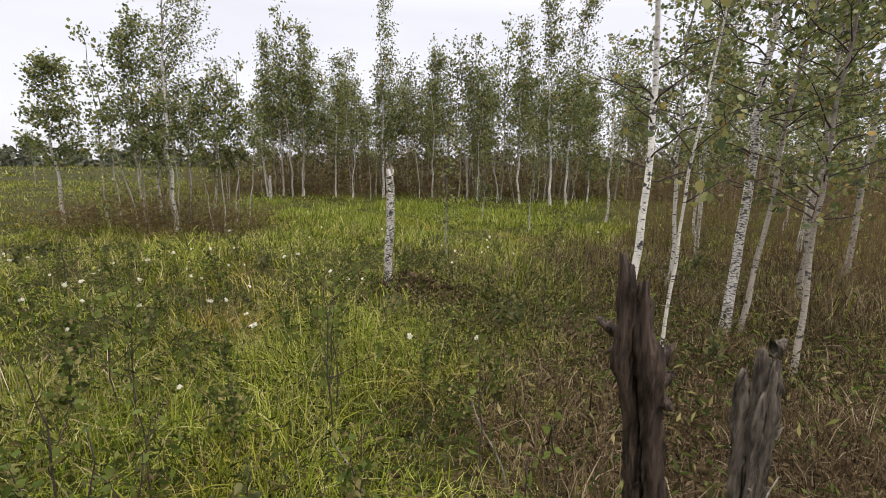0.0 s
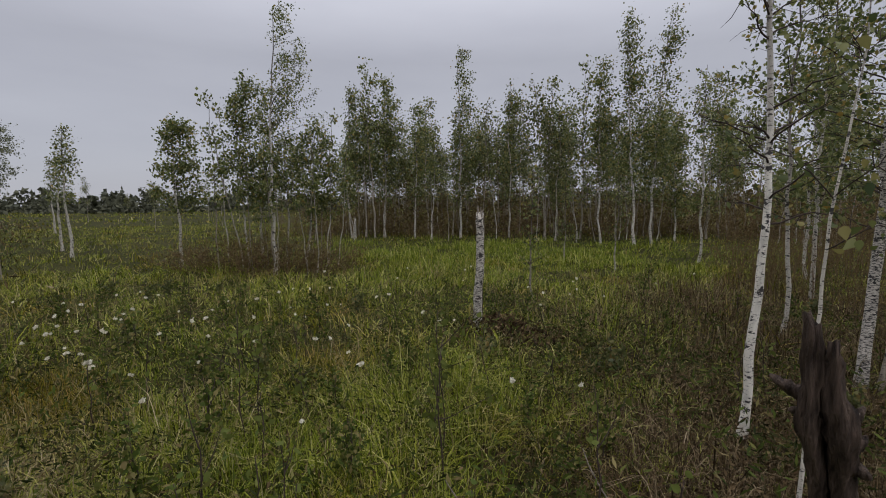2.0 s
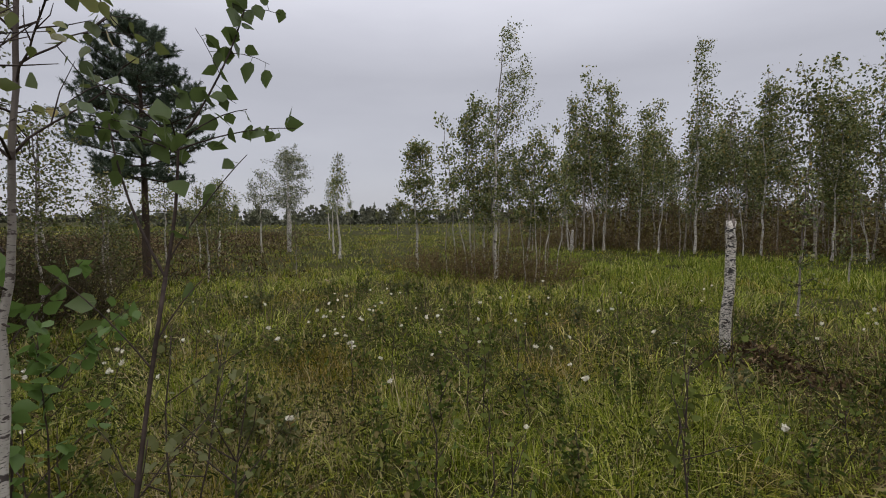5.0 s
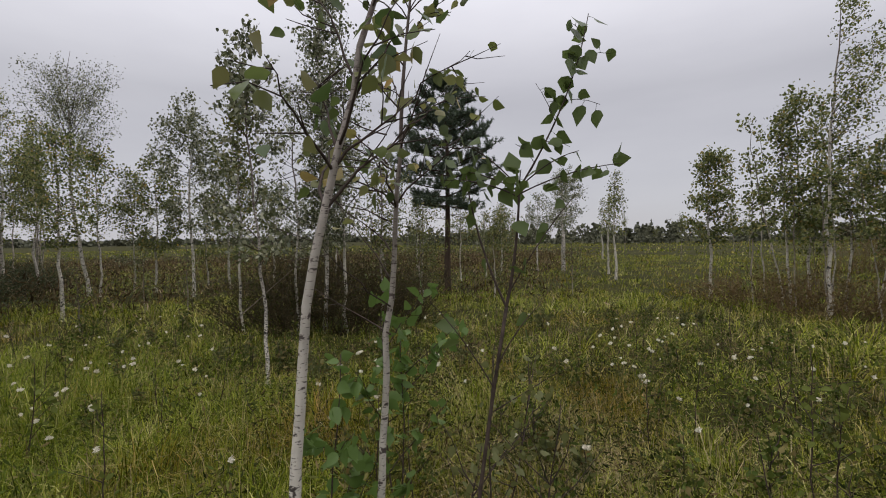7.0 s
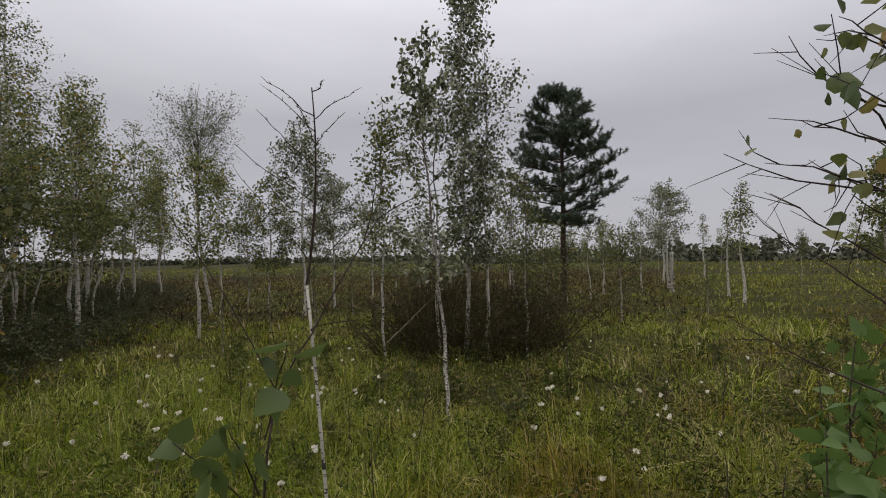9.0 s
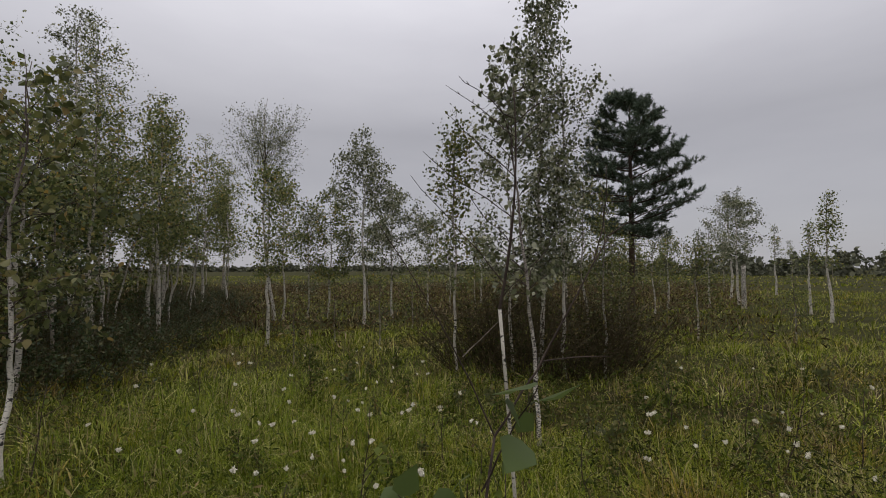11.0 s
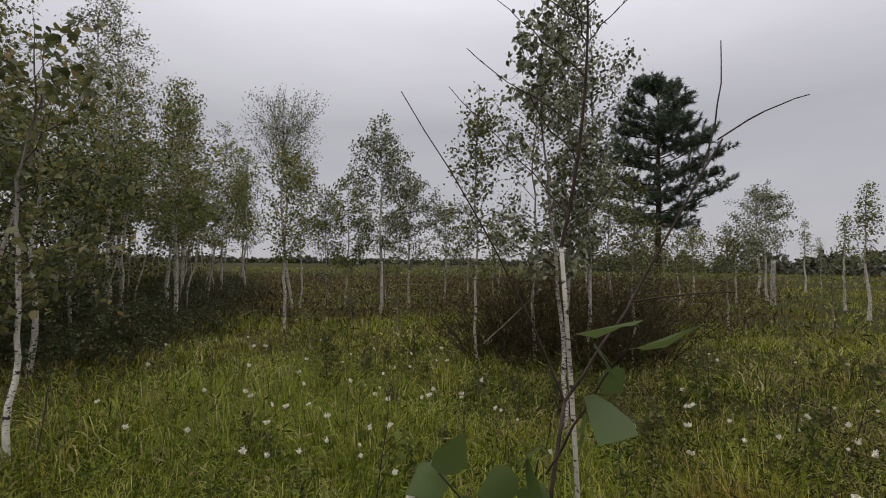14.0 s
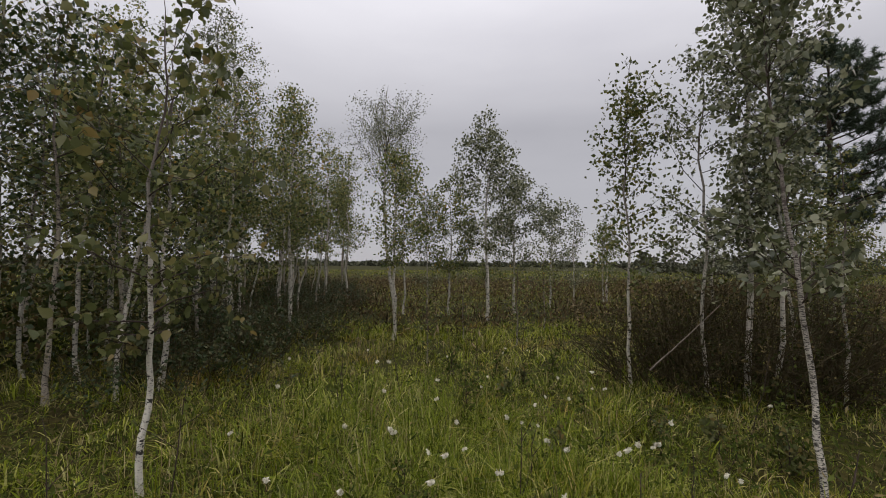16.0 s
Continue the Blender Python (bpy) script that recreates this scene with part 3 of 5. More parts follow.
# ---- near trees beside the first view ----
birch(1.40, 3.36, 4.6, 0.032, 0.34, 0.8, "sparse", 420, 0.05, 41, (0.04, 0.02), near=True, bark=M_BARK_CLEAN, label="slim white birch with few leaves beside rotten stumps")
birch(3.0, 6.0, 4.6, 0.025, 0.3, 0.8, "round", 1700, 0.055, 42)
birch(2.88, 4.48, 5.6, 0.05, 0.26, 1.0, "round", 2800, 0.05, 43, (0.35, 0.1), near=True, bark=M_BARK_STUB, label="stout white birch with blotched bark and dense leaves", limbs=40)
birch(2.98, 4.42, 4.6, 0.026, 0.3, 0.8, "round", 1100, 0.05, 44, (0.45, 0.0), near=True, bark=M_BARK_DULL)
birch(2.85, 3.5, 4.0, 0.024, 0.3, 0.9, "round", 1300, 0.05, 45, (0.15, 0.1), near=True, bark=M_BARK_DULL)
birch(5.8, 6.5, 5.4, 0.04, 0.25, 1.0, "round", 3200, 0.06, 46, bark=M_BARK_DULL)
birch(4.6, 8.2, 5.2, 0.035, 0.3, 1.0, "round", 2600, 0.06, 47)
birch(7.2, 9.2, 5.8, 0.04, 0.28, 1.0, "round", 2600, 0.065, 48)
birch(4.2, 5.2, 4.9, 0.03, 0.3, 0.9, "round", 2400, 0.055, 49, bark=M_BARK_DULL)
birch(6.2, 11.2, 5.4, 0.035, 0.2, 1.0, "round", 2400, 0.065, 50)
birch(9.3, 12.5, 6.0, 0.035, 0.2, 1.1, "round", 2400, 0.065, 150)
birch(4.9, 13.8, 5.4, 0.035, 0.25, 0.8, "narrow", 2000, 0.065, 151)

# ---- trees across the bog ----
birch(-6.4, -0.05, 4.3, 0.023, 0.33, 0.85, "narrow", 1700, 0.062, 51, (-0.35, -0.25), near=True, mat=M_LEAF_GREY_GLINT, bark=M_BARK_STUB, rise=1.2, label="leaning young birch with broad green leaves before a brown thicket")
birch(-9.2, 1.0, 8.2, 0.038, 0.2, 0.92, "narrow", 6600, 0.066, 52, rise=1.6, mat=M_LEAF_GREY_GLINT, label="tall narrow birch with a column of small grey-green leaves")
birch(-9.1, 1.4, 5.6, 0.03, 0.3, 0.7, "narrow", 1800, 0.055, 53, mat=M_LEAF_GREY_GLINT)
birch(-9.3, 0.55, 4.5, 0.026, 0.3, 0.85, "round", 2400, 0.055, 57, mat=M_LEAF_GREY_GLINT)
birch(-9.0, 2.05, 3.2, 0.02, 0.35, 0.5, "sparse", 700, 0.05, 54, mat=M_LEAF_YELLOW)
birch(-9.4, -0.35, 4.5, 0.022, 0.3, 0.65, "narrow", 1700, 0.06, 55, mat=M_LEAF_YELLOW)
birch(-10.8, 2.6, 3.6, 0.03, 0.3, 0.7, "round", 1300, 0.055, 56, mat=M_LEAF_YELLOW)
pine(-13.9, 5.5, 6.7, 61)
birch(-18.8, -5.15, 7.9, 0.06, 0.50, 2.3, "broom", 5200, 0.052, 62, (0.1, -0.3), mat=M_LEAF_GREY_GLINT, label="tall birch with a broom-shaped grey crown", rise=2.9, top=0.72, limbs=52, puff=0.10, leaf_from=0.35)
birch(-18.7, -4.85, 4.9, 0.035, 0.38, 1.0, "round", 1700, 0.08, 162)
birch(-13.6, -4.3, 4.4, 0.04, 0.4, 0.8, "round", 2200, 0.065, 63)
birch(-17.6, -2.05, 6.5, 0.05, 0.34, 1.45, "narrow", 4600, 0.085, 64, (0, -0.1), mat=M_LEAF_GREY_GLINT)
birch(-19.5, -1.0, 4.7, 0.05, 0.35, 1.35, "round", 3400, 0.085, 65, mat=M_LEAF_GREY_GLINT)
birch(-19.0, -3.3, 4.6, 0.04, 0.3, 1.2, "round", 3000, 0.085, 66)
birch(-22.0, 0.6, 4.2, 0.04, 0.3, 1.1, "round", 2200, 0.085, 67, mat=M_LEAF_GREY_GLINT)
birch(-13.4, -6.7, 5.6, 0.05, 0.3, 1.0, "round", 3200, 0.065, 68)
birch(-16.0, -9.9, 9.2, 0.08, 0.28, 1.35, "narrow", 3600, 0.07, 69, mat=M_LEAF_GREY_GLINT)
birch(-18.2, -8.6, 7.6, 0.06, 0.3, 1.0, "narrow", 2000, 0.07, 70, label="slender birch at the edge of the dark stand")
birch(-16.4, -8.2, 6.0, 0.05, 0.25, 1.2, "round", 2200, 0.07, 71)
birch(-22.3, -8.7, 7.6, 0.06, 0.25, 1.0, "narrow", 2800, 0.07, 72)
birch(-23.5, -8.1, 6.6, 0.05, 0.25, 1.0, "narrow", 2400, 0.07, 73)
birch(-18.5, -11.0, 10.2, 0.09, 0.3, 1.6, "round", 3000, 0.075, 74, label="tallest birch of the dark stand, with a full crown")
birch(-13.9, -9.2, 6.4, 0.06, 0.22, 1.4, "round", 2400, 0.07, 75)
birch(-11.8, -9.5, 6.8, 0.06, 0.22, 1.4, "round", 2300, 0.065, 76)
birch(-10.4, -8.6, 5.6, 0.05, 0.2, 1.3, "round", 2100, 0.065, 77)
birch(-9.4, -9.6, 6.5, 0.06, 0.2, 1.5, "round", 2200, 0.065, 78)
birch(-8.9, -6.6, 4.2, 0.04, 0.25, 0.9, "round", 1500, 0.06, 79)
birch(-12.6, -7.6, 5.6, 0.045, 0.22, 1.2, "round", 2200, 0.065, 80)
birch(-26.0, 19.0, 6.2, 0.07, 0.38, 1.5, "round", 2600, 0.085, 81, mat=M_LEAF_GREY_GLINT)
birch(-22.2, 16.2, 5.1, 0.06, 0.4, 1.2, "round", 2400, 0.085, 82, mat=M_LEAF_GREY_GLINT)
birch(-21.1, 13.7, 3.9, 0.05, 0.4, 1.0, "round", 1600, 0.08, 83, mat=M_LEAF_GREY_GLINT)
birch(-29.0, 25.0, 4.6, 0.06, 0.45, 0.7, "sparse", 700, 0.085, 84)
birch(-20.4, 11.1, 3.3, 0.05, 0.4, 0.9, "round", 1500, 0.075, 85)
birch(-24.0, 8.0, 4.4, 0.05, 0.35, 1.0, "sparse", 1500, 0.08, 86, mat=M_LEAF_GREY_GLINT)
birch(-26.0, 4.0, 4.2, 0.05, 0.35, 0.9, "sparse", 1300, 0.08, 87, mat=M_LEAF_GREY_GLINT)
for i in range(20):
    a, d = math.radians(rng.uniform(20, 72)), rng.uniform(32, 75)
    k = rng.uniform(0.4, 0.75)
    wx, wy = -math.sin(a) * d, math.cos(a) * d
    set_birch(PROTO[i % 4], pose(wx, wy, float(hill(wx, wy)), 0, 0, rng.uniform(0, 360)) @ Matrix.Diagonal((k, k, k, 1)), math.hypot(wx, wy) > 22.0)
for i in range(36):
    wx = rng.uniform(-32, -13)
    wy = -9.5 - (wx + 13) * 0.05 - rng.uniform(0.5, 9)
    k = rng.uniform(0.75, 1.2)
    set_birch(PROTO[i % 4], pose(wx, wy, float(hill(wx, wy)), 0, 0, rng.uniform(0, 360)) @ Matrix.Diagonal((k, k, k, 1)), math.hypot(wx, wy) > 22.0)

for i in range(26):
    wx = rng.uniform(-15, -2)
    wy = -10.2 - rng.uniform(0, 8) + 0.25 * (wx + 8)
    k = rng.uniform(0.7, 1.0)
    set_birch(PROTO[i % 4], pose(wx, wy, float(hill(wx, wy)), 0, 0, rng.uniform(0, 360)) @ Matrix.Diagonal((k, k, k, 1)), wy < -12.5)
joined_birches(REAR, "rear ranks of white-stemmed birches in the wood and far bog")

# small trees and shoots scattered over the clearing
birch(-20.2, -4.2, 4.2, 0.03, 0.2, 0.9, "round", 1500, 0.07, 181, mat=M_LEAF_GREY_GLINT)
birch(-21.6, -1.9, 3.6, 0.03, 0.2, 0.8, "round", 1300, 0.07, 182)
birch(-23.5, 1.9, 4.4, 0.03, 0.2, 0.9, "sparse", 1300, 0.075, 183, mat=M_LEAF_GREY_GLINT)
birch(-22.5, 2.9, 3.4, 0.03, 0.2, 0.8, "round", 1100, 0.075, 184)
birch(-17.5, 7.6, 3.4, 0.03, 0.25, 0.8, "round", 1200, 0.07, 185)
birch(-18.8, 9.4, 3.0, 0.03, 0.25, 0.7, "sparse", 900, 0.07, 186, mat=M_LEAF_YELLOW)
birch(-12.6, 4.2, 2.7, 0.022, 0.2, 0.8, "round", 1300, 0.06, 187, mat=M_LEAF_YELLOW)
birch(-12.2, 6.2, 2.4, 0.022, 0.2, 0.7, "round", 1000, 0.06, 188, mat=M_LEAF_YELLOW)
birch(-11.2, 3.6, 2.3, 0.02, 0.2, 0.6, "sparse", 700, 0.055, 189, mat=M_LEAF_YELLOW)
birch(-12.4, -1.6, 1.7, 0.014, 0.2, 0.45, "sparse", 320, 0.055, 190)
birch(-13.8, -2.7, 1.5, 0.014, 0.2, 0.4, "sparse", 260, 0.055, 191)
birch(-11.2, -3.3, 1.3, 0.012, 0.2, 0.4, "sparse", 240, 0.05, 192)
birch(-15.5, -0.6, 1.9, 0.016, 0.2, 0.5, "round", 420, 0.06, 193)
birch(-12.0, 8.8, 1.6, 0.014, 0.2, 0.5, "sparse", 300, 0.055, 194)
birch(1.2, 13.4, 2.6, 0.016, 0.25, 0.5, "sparse", 420, 0.06, 195)
birch(0.1, 8.3, 2.3, 0.014, 0.25, 0.5, "sparse", 330, 0.055, 196, label="thin dark birch shoot with few leaves near the broken trunk")
birch(2.3, 12.0, 2.8, 0.016, 0.3, 0.5, "sparse", 380, 0.06, 197)

# ---- close birches and saplings by the path ----
birch(-1.98, -0.125, 3.5, 0.0225, 0.50, 0.80, "sparse", 300, 0.075, 91, (-0.1, 0.70), near=True, rise=2.1, bow=2.6, leaf_from=0.45, mat=M_LEAF_BIG, bark=M_BARK_CLEAN, label="near young birch with a clean white stem", limbs=17)
birch(-2.52, 0.30, 3.4, 0.019, 0.53, 0.72, "sparse", 260, 0.062, 92, (0.05, 0.25), near=True, rise=1.4, bark=M_BARK_CLEAN, label="thin white birch twin stem beside a sapling", limbs=20)


def arc(p0, p1, sag, n=7):
    """A line of points from p0 to p1, bowed out by sag at its middle."""
    t = np.linspace(0, 1, n)[:, None]
    return np.asarray(p0) * (1 - t) + np.asarray(p1) * t + np.asarray(sag) * 4 * t * (1 - t)


def leaf_row(thing, line, n, size, mat, rng, s0=0.25):
    """Single leaves set in turn along a twig, each with its stalk."""
    for q in range(n):
        p = along(line, s0 + (1 - s0) * (q + rng.uniform(0.1, 0.9)) / n)
        e = p + unit(rng.normal(0, 1, 3) * np.array([1, 1, 0.5])) * size * 0.35
        gq = Geo()
        tube(gq, np.stack([p, e]), [0.0009, 0.0008], 3)
        leaves(gq, e[None], size, rng, 0.9, True, 0.85)
        part("leaf", gq, mat, thing)


ACROSS = np.array([0.37, 0.93, 0.0])


def aspen_sapling(x, y, seed):
    """A dark forked stem: a tier of leaves at head height and one long bowed leader."""
    rng = np.random.default_rng(seed)
    ob = tagged(new("aspen_sapling"), "dark-stemmed aspen sapling with large round yellowing leaves", "sapling")
    ob.location = (x, y, float(hill(x, y)))
    fork, crook = ACROSS * 0.20 + np.array([0, 0, 1.45]), ACROSS * 0.25 + np.array([0, 0, 1.86])
    leader = arc(crook, ACROSS * 0.43 + np.array([0.06, 0.03, 2.43]), ACROSS * 0.035, 9)
    lines = [("stem", arc((0, 0, -0.05), fork, -ACROSS * 0.015, 9), 0.0085, 0.0062, 0), ("stem", arc(fork, crook, ACROSS * 0.01), 0.0060, 0.0040, 2), ("leader", leader, 0.0038, 0.0014, 15),
             ("stem", arc(fork, ACROSS * 0.12 + np.array([-0.12, 0.0, 1.92]), -ACROSS * 0.02), 0.0045, 0.0022, 3)]
    for z, a, L, up, n in ((1.84, 68, 0.36, 0.10, 11), (1.86, 60, 0.20, 0.12, 5), (1.83, 248, 0.27, 0.06, 9), (1.85, 215, 0.30, 0.10, 9), (1.88, 270, 0.22, 0.14, 7), (1.80, 150, 0.25, 0.12, 6), (1.84, 330, 0.22, 0.05, 6), (1.50, 70, 0.24, 0.34, 4), (1.22, 240, 0.22, 0.30, 2), (1.30, 90, 0.18, 0.20, 2)):
        o = along(lines[1][1], np.clip((z - 1.45) / 0.41, 0, 1)) if z > 1.45 else along(lines[0][1], z / 1.5)
        d = np.array([math.cos(math.radians(a)) * L, math.sin(math.radians(a)) * L, up])
        lines.append(("limb", arc(o, o + d, (0, 0, 0.02)), 0.0028, 0.0012, n))
    for q in range(7):
        o = along(leader, 0.15 + 0.12 * q)
        d = unit(ACROSS * (1 if q % 2 else -0.8) + rng.normal(0, 0.4, 3)) * rng.uniform(0.06, 0.13)
        lines.append(("limb", arc(o, o + d + np.array([0, 0, 0.02]), (0, 0, 0.01), 4), 0.0013, 0.0008, 3))
    for name, line, r0, r1, n in lines:
        gq = Geo()
        tube(gq, line, np.linspace(r0, r1, len(line)), 7, 0, rng, 0.08)
        part(name, gq, M_TWIG, ob, "thin dark aspen twig" if name == "limb" else "", True)
        leaf_row(ob, line, n, 0.062, M_LEAF_BIG, rng)
    return ob


def bare_sapling(x, y, seed):
    """A pale lower stem with a thin dark top, forked into bare twigs."""
    rng = np.random.default_rng(seed)
    ob = tagged(new("birch_sapling"), "bare thin birch sapling, pale below and dark twigged above", "sapling")
    ob.location = (x, y, float(hill(x, y)))
    neck, tip = np.array([0.03, -0.10, 1.64]), np.array([0.11, -0.075, 2.27])
    low, high = arc((0, 0, -0.05), neck, (0, 0.012, 0), 12), arc(neck, tip, (0.01, 0.02, 0), 10)
    g = Geo()
    tube(g, low, np.linspace(0.0070, 0.0050, 12), 9, 0, rng, 0.06)
    part("trunk", g, M_BARK, ob, "pale birch stem", True)
    g = Geo()
    tube(g, high, np.linspace(0.0048, 0.0020, 10), 7, 0, rng, 0.08)
    part("leader", g, M_TWIG, ob, "dark upper stem", True)
    for z, a, L, up in ((0.98, 100, 0.04, 0.04), (0.78, 235, 0.22, 0.19), (0.60, 250, 0.20, 0.20), (0.86, 265, 0.16, 0.12), (0.84, 85, 0.15, 0.11), (0.72, 290, 0.07, 0.13), (0.70, 70, 0.10, 0.11), (0.42, 255, 0.26, 0.20), (0.30, 300, 0.16, 0.14), (0.12, 240, 0.30, 0.34), (0.05, 75, 0.14, 0.16)):
        o = along(high, z)
        d = np.array([math.cos(math.radians(a)) * L, math.sin(math.radians(a)) * L, up])
        line = bent(o, o + d, 8, rng, 0.006)
        gq = Geo()
        tube(gq, line, np.linspace(0.0019, 0.0008, 8), 5, 0, rng, 0.12)
        for q in range(4):
            b = along(line, 0.3 + 0.17 * q)
            tube(gq, np.stack([b, b + unit(d + rng.normal(0, 0.12, 3)) * 0.012]), [0.0018, 0.0006], 4)
        part("twig", gq, M_TWIG, ob, "bare dark twig with buds", True)
    return ob


def leafy_fork(x, y, seed):
    """A dark shoot forked into long bare limbs, with broad leaves hanging low on it."""
    rng = np.random.default_rng(seed)
    ob = tagged(new("aspen_shoot"), "dark forked aspen shoot with bare limbs and broad dusty leaves", "sapling")
    ob.location = (x, y, float(hill(x, y)))
    fork, high = np.array([0.017, 0.12, 1.377]), np.array([0.05, 0.40, 1.86])
    right = arc(fork, high, (0.02, -0.015, -0.02), 9)
    lines = [("stem", arc((0, 0, -0.05), fork, (0.0, -0.02, 0), 10), 0.0050, 0.0034, 0), ("limb", right, 0.0030, 0.0016, 0), ("limb", arc(fork, (0.02, -0.19, 1.93), (0, 0.02, 0), 9), 0.0022, 0.0009, 0),
             ("twig", arc(along(right, 0.42), (0.14, 0.36, 1.585), (0, 0, 0.004)), 0.0018, 0.0010, 0), ("twig", arc(along(right, 0.9), (0.06, 0.40, 2.04), (0, 0.01, 0)), 0.0018, 0.0009, 0), ("twig", arc(high, (0.06, 0.58, 1.95), (0, 0, 0.01)), 0.0018, 0.0009, 0),
             ("twig", arc((0.013, 0.09, 1.25), (0.20, 0.16, 1.54), (0, 0, 0.01)), 0.0026, 0.0012, 6), ("twig", arc((0.010, 0.07, 1.10), (0.16, 0.02, 1.34), (0, 0, 0.01)), 0.0024, 0.0012, 6), ("twig", arc((0.010, 0.06, 1.05), (0.10, -0.12, 1.30), (0, 0, 0.01)), 0.0024, 0.0012, 6)]
    for name, line, r0, r1, n in lines:
        gq = Geo()
        tube(gq, line + rng.normal(0, 0.0025, line.shape) * np.array([1, 1, 0]), np.linspace(r0, r1, len(line)), 7, 0, rng, 0.1)
        part(name, gq, M_TWIG, ob, "thin dark aspen limb", True)
        leaf_row(ob, line, n, 0.085, M_LEAF_BIG, rng, 0.45)
    return ob


aspen_sapling(-1.923, 0.425, 93)
bare_sapling(-3.10, -1.305, 94)
birch(-6.16, -4.8, 3.7, 0.024, 0.30, 0.85, "round", 800, 0.075, 95, (0, 0.05), near=True, bark=M_BARK_CLEAN, mat=M_LEAF_OLIVE, label="small crooked birch with yellowing leaves", name="birch_sapling", limbs=26, wob=0.05)

# long bare twigs low on the twin stem
twin = bpy.data.objects[[o.name for o in bpy.data.objects if o.get("label", "").startswith("thin white birch twin")][0]]
tr = np.random.default_rng(96)
for q in range(8):
    z0 = 1.25 + 0.13 * q
    o = np.array([0.02, 0.08, z0])
    a = math.radians(255 + tr.normal(0, 28))
    L = tr.uniform(0.3, 0.5)
    d = np.array([math.cos(a), math.sin(a), tr.uniform(0.1, 0.7)])
    tw = Geo()
    bp = bent(o, o + d * L, 7, tr, 0.02)
    bp[:, 2] += np.linspace(0, 1, 7) ** 2 * tr.uniform(-0.05, 0.2)
    tube(tw, bp, np.linspace(0.0042, 0.0012, 7), 5)
    for j in range(4):
        q0 = along(bp, tr.uniform(0.3, 0.95))
        tube(tw, np.stack([q0, q0 + unit(d + tr.normal(0, 0.7, 3)) * tr.uniform(0.1, 0.22)]), [0.0018, 0.0009], 4)
    part("limb", tw, M_TWIG, twin, "long bare twig")

# ---- thickets ----
shrub(-9.8, 1.3, 4.6, 2.8, 1.75, 101, 560, 12000, turn=1.5, thick=0.010, leaf=0.045, leaf_mat=M_BRUSH)
shrub(-6.6, 10.7, 5.6, 2.2, 1.15, 102, 260, 5200, mat=M_SHRUB_PALE, leaf=0.06, label="low brown thicket of twigs round the tall birch")
thicket = shrub(-12.0, 24.0, 3.4, 2.6, 3.1, 110, 48, 1100, mat=M_SHRUB_PALE, thick=0.010, subs=4, label="tall grey-brown undergrowth of bare twigs in the wood")
for i in range(31):
    wx = -11.0 + i * 1.1
    wy = 23.6 + 1.6 * math.sin(i * 1.7) + 3.0 * (i % 2) - max(0.0, wx - 8) * 0.55
    copy_thing(thicket, pose(wx, wy, float(hill(wx, wy)), 0, 0, 77 * i) @ Matrix.Diagonal((1, 1, 0.8 + 0.4 * math.sin(i * 2.9), 1)))
for wx, wy, k in ((4.6, 7.4, 0.5), (6.4, 8.4, 0.6), (8.6, 10.6, 0.7), (5.4, 10.4, 0.5), (7.6, 13.2, 0.7), (5.6, 5.6, 0.45), (4.4, 9.4, 0.6), (6.6, 6.6, 0.55), (8.0, 8.2, 0.7), (9.8, 9.6, 0.8), (7.0, 11.4, 0.75), (10.4, 12.4, 0.85), (5.6, 12.6, 0.6), (9.0, 14.6, 0.8), (11.6, 14.0, 0.9)):
    copy_thing(thicket, pose(wx, wy, float(hill(wx, wy)), 0, 0, wx * 90) @ Matrix.Diagonal((k, k, k, 1)))
leafy = shrub(-10.5, -6.6, 2.8, 2.4, 1.35, 130, 70, 3000, subs=4, leaf=0.06, label="low dark leafy willow thicket at the stand's edge", group="leafy thickets", leaf_mat=M_ALDER)
for i in range(16):
    wx, wy = -9.0 - i * 1.15, -6.4 - 0.16 * i + 0.6 * math.sin(i * 2.2) - 1.2 * (i % 2)
    copy_thing(leafy, pose(wx, wy, float(hill(wx, wy)), 0, 0, 63 * i) @ Matrix.Diagonal((1, 1, 0.85 + 0.25 * math.sin(i), 1)))
for sx, sy, sh, sd in ((-8.1, -7.4, 4.6, 161), (-9.4, -7.6, 4.2, 162), (-10.4, -7.0, 3.6, 163), (-7.4, -8.3, 5.0, 168), (-9.0, -9.2, 5.4, 169), (-10.8, -10.4, 6.0, 170), (-6.4, -8.0, 4.6, 171)):
    birch(sx, sy, sh, 0.03, 0.24, 1.0, "round", 1200, 0.075, sd, mat=M_ALDER if sd % 2 else M_LEAF_OLIVE, bark=M_BARK_DULL, label="bushy dark alder filling the stand's edge", name="alder_bush", group="alders in the stand", limbs=34, puff=0.12)
for i in range(26):
    wx = -8.0 - 0.55 * i + rng.normal(0, 0.25)
    wy = -7.4 - 0.10 * i + rng.normal(0, 0.9)
    k = rng.uniform(0.7, 1.1)
    copy_thing(SLIM[0], pose(wx, wy, float(hill(wx, wy)), rng.normal(0, 3), rng.normal(0, 3), rng.uniform(0, 360)) @ Matrix.Diagonal((k * 1.3, k * 1.3, k, 1)))

# brown undergrowth filling the wood between the stems
ur = np.random.default_rng(175)
un = 38000
ux_ = ur.uniform(-12, 26, un)
uy_ = ur.uniform(24.0, 37.0, un) - np.clip(ux_ - 8, 0, None) * 0.55
ug = Geo()
leaves(ug, np.stack([ux_, uy_, hill(ux_, uy_) + 4.2 * ur.uniform(0, 1, un) ** 1.15 * (0.55 + 0.45 * np.sin(ux_ * 1.3) * np.sin(ux_ * 0.47 + uy_))], -1), 0.20, ur, 0.0, False, 0.5)
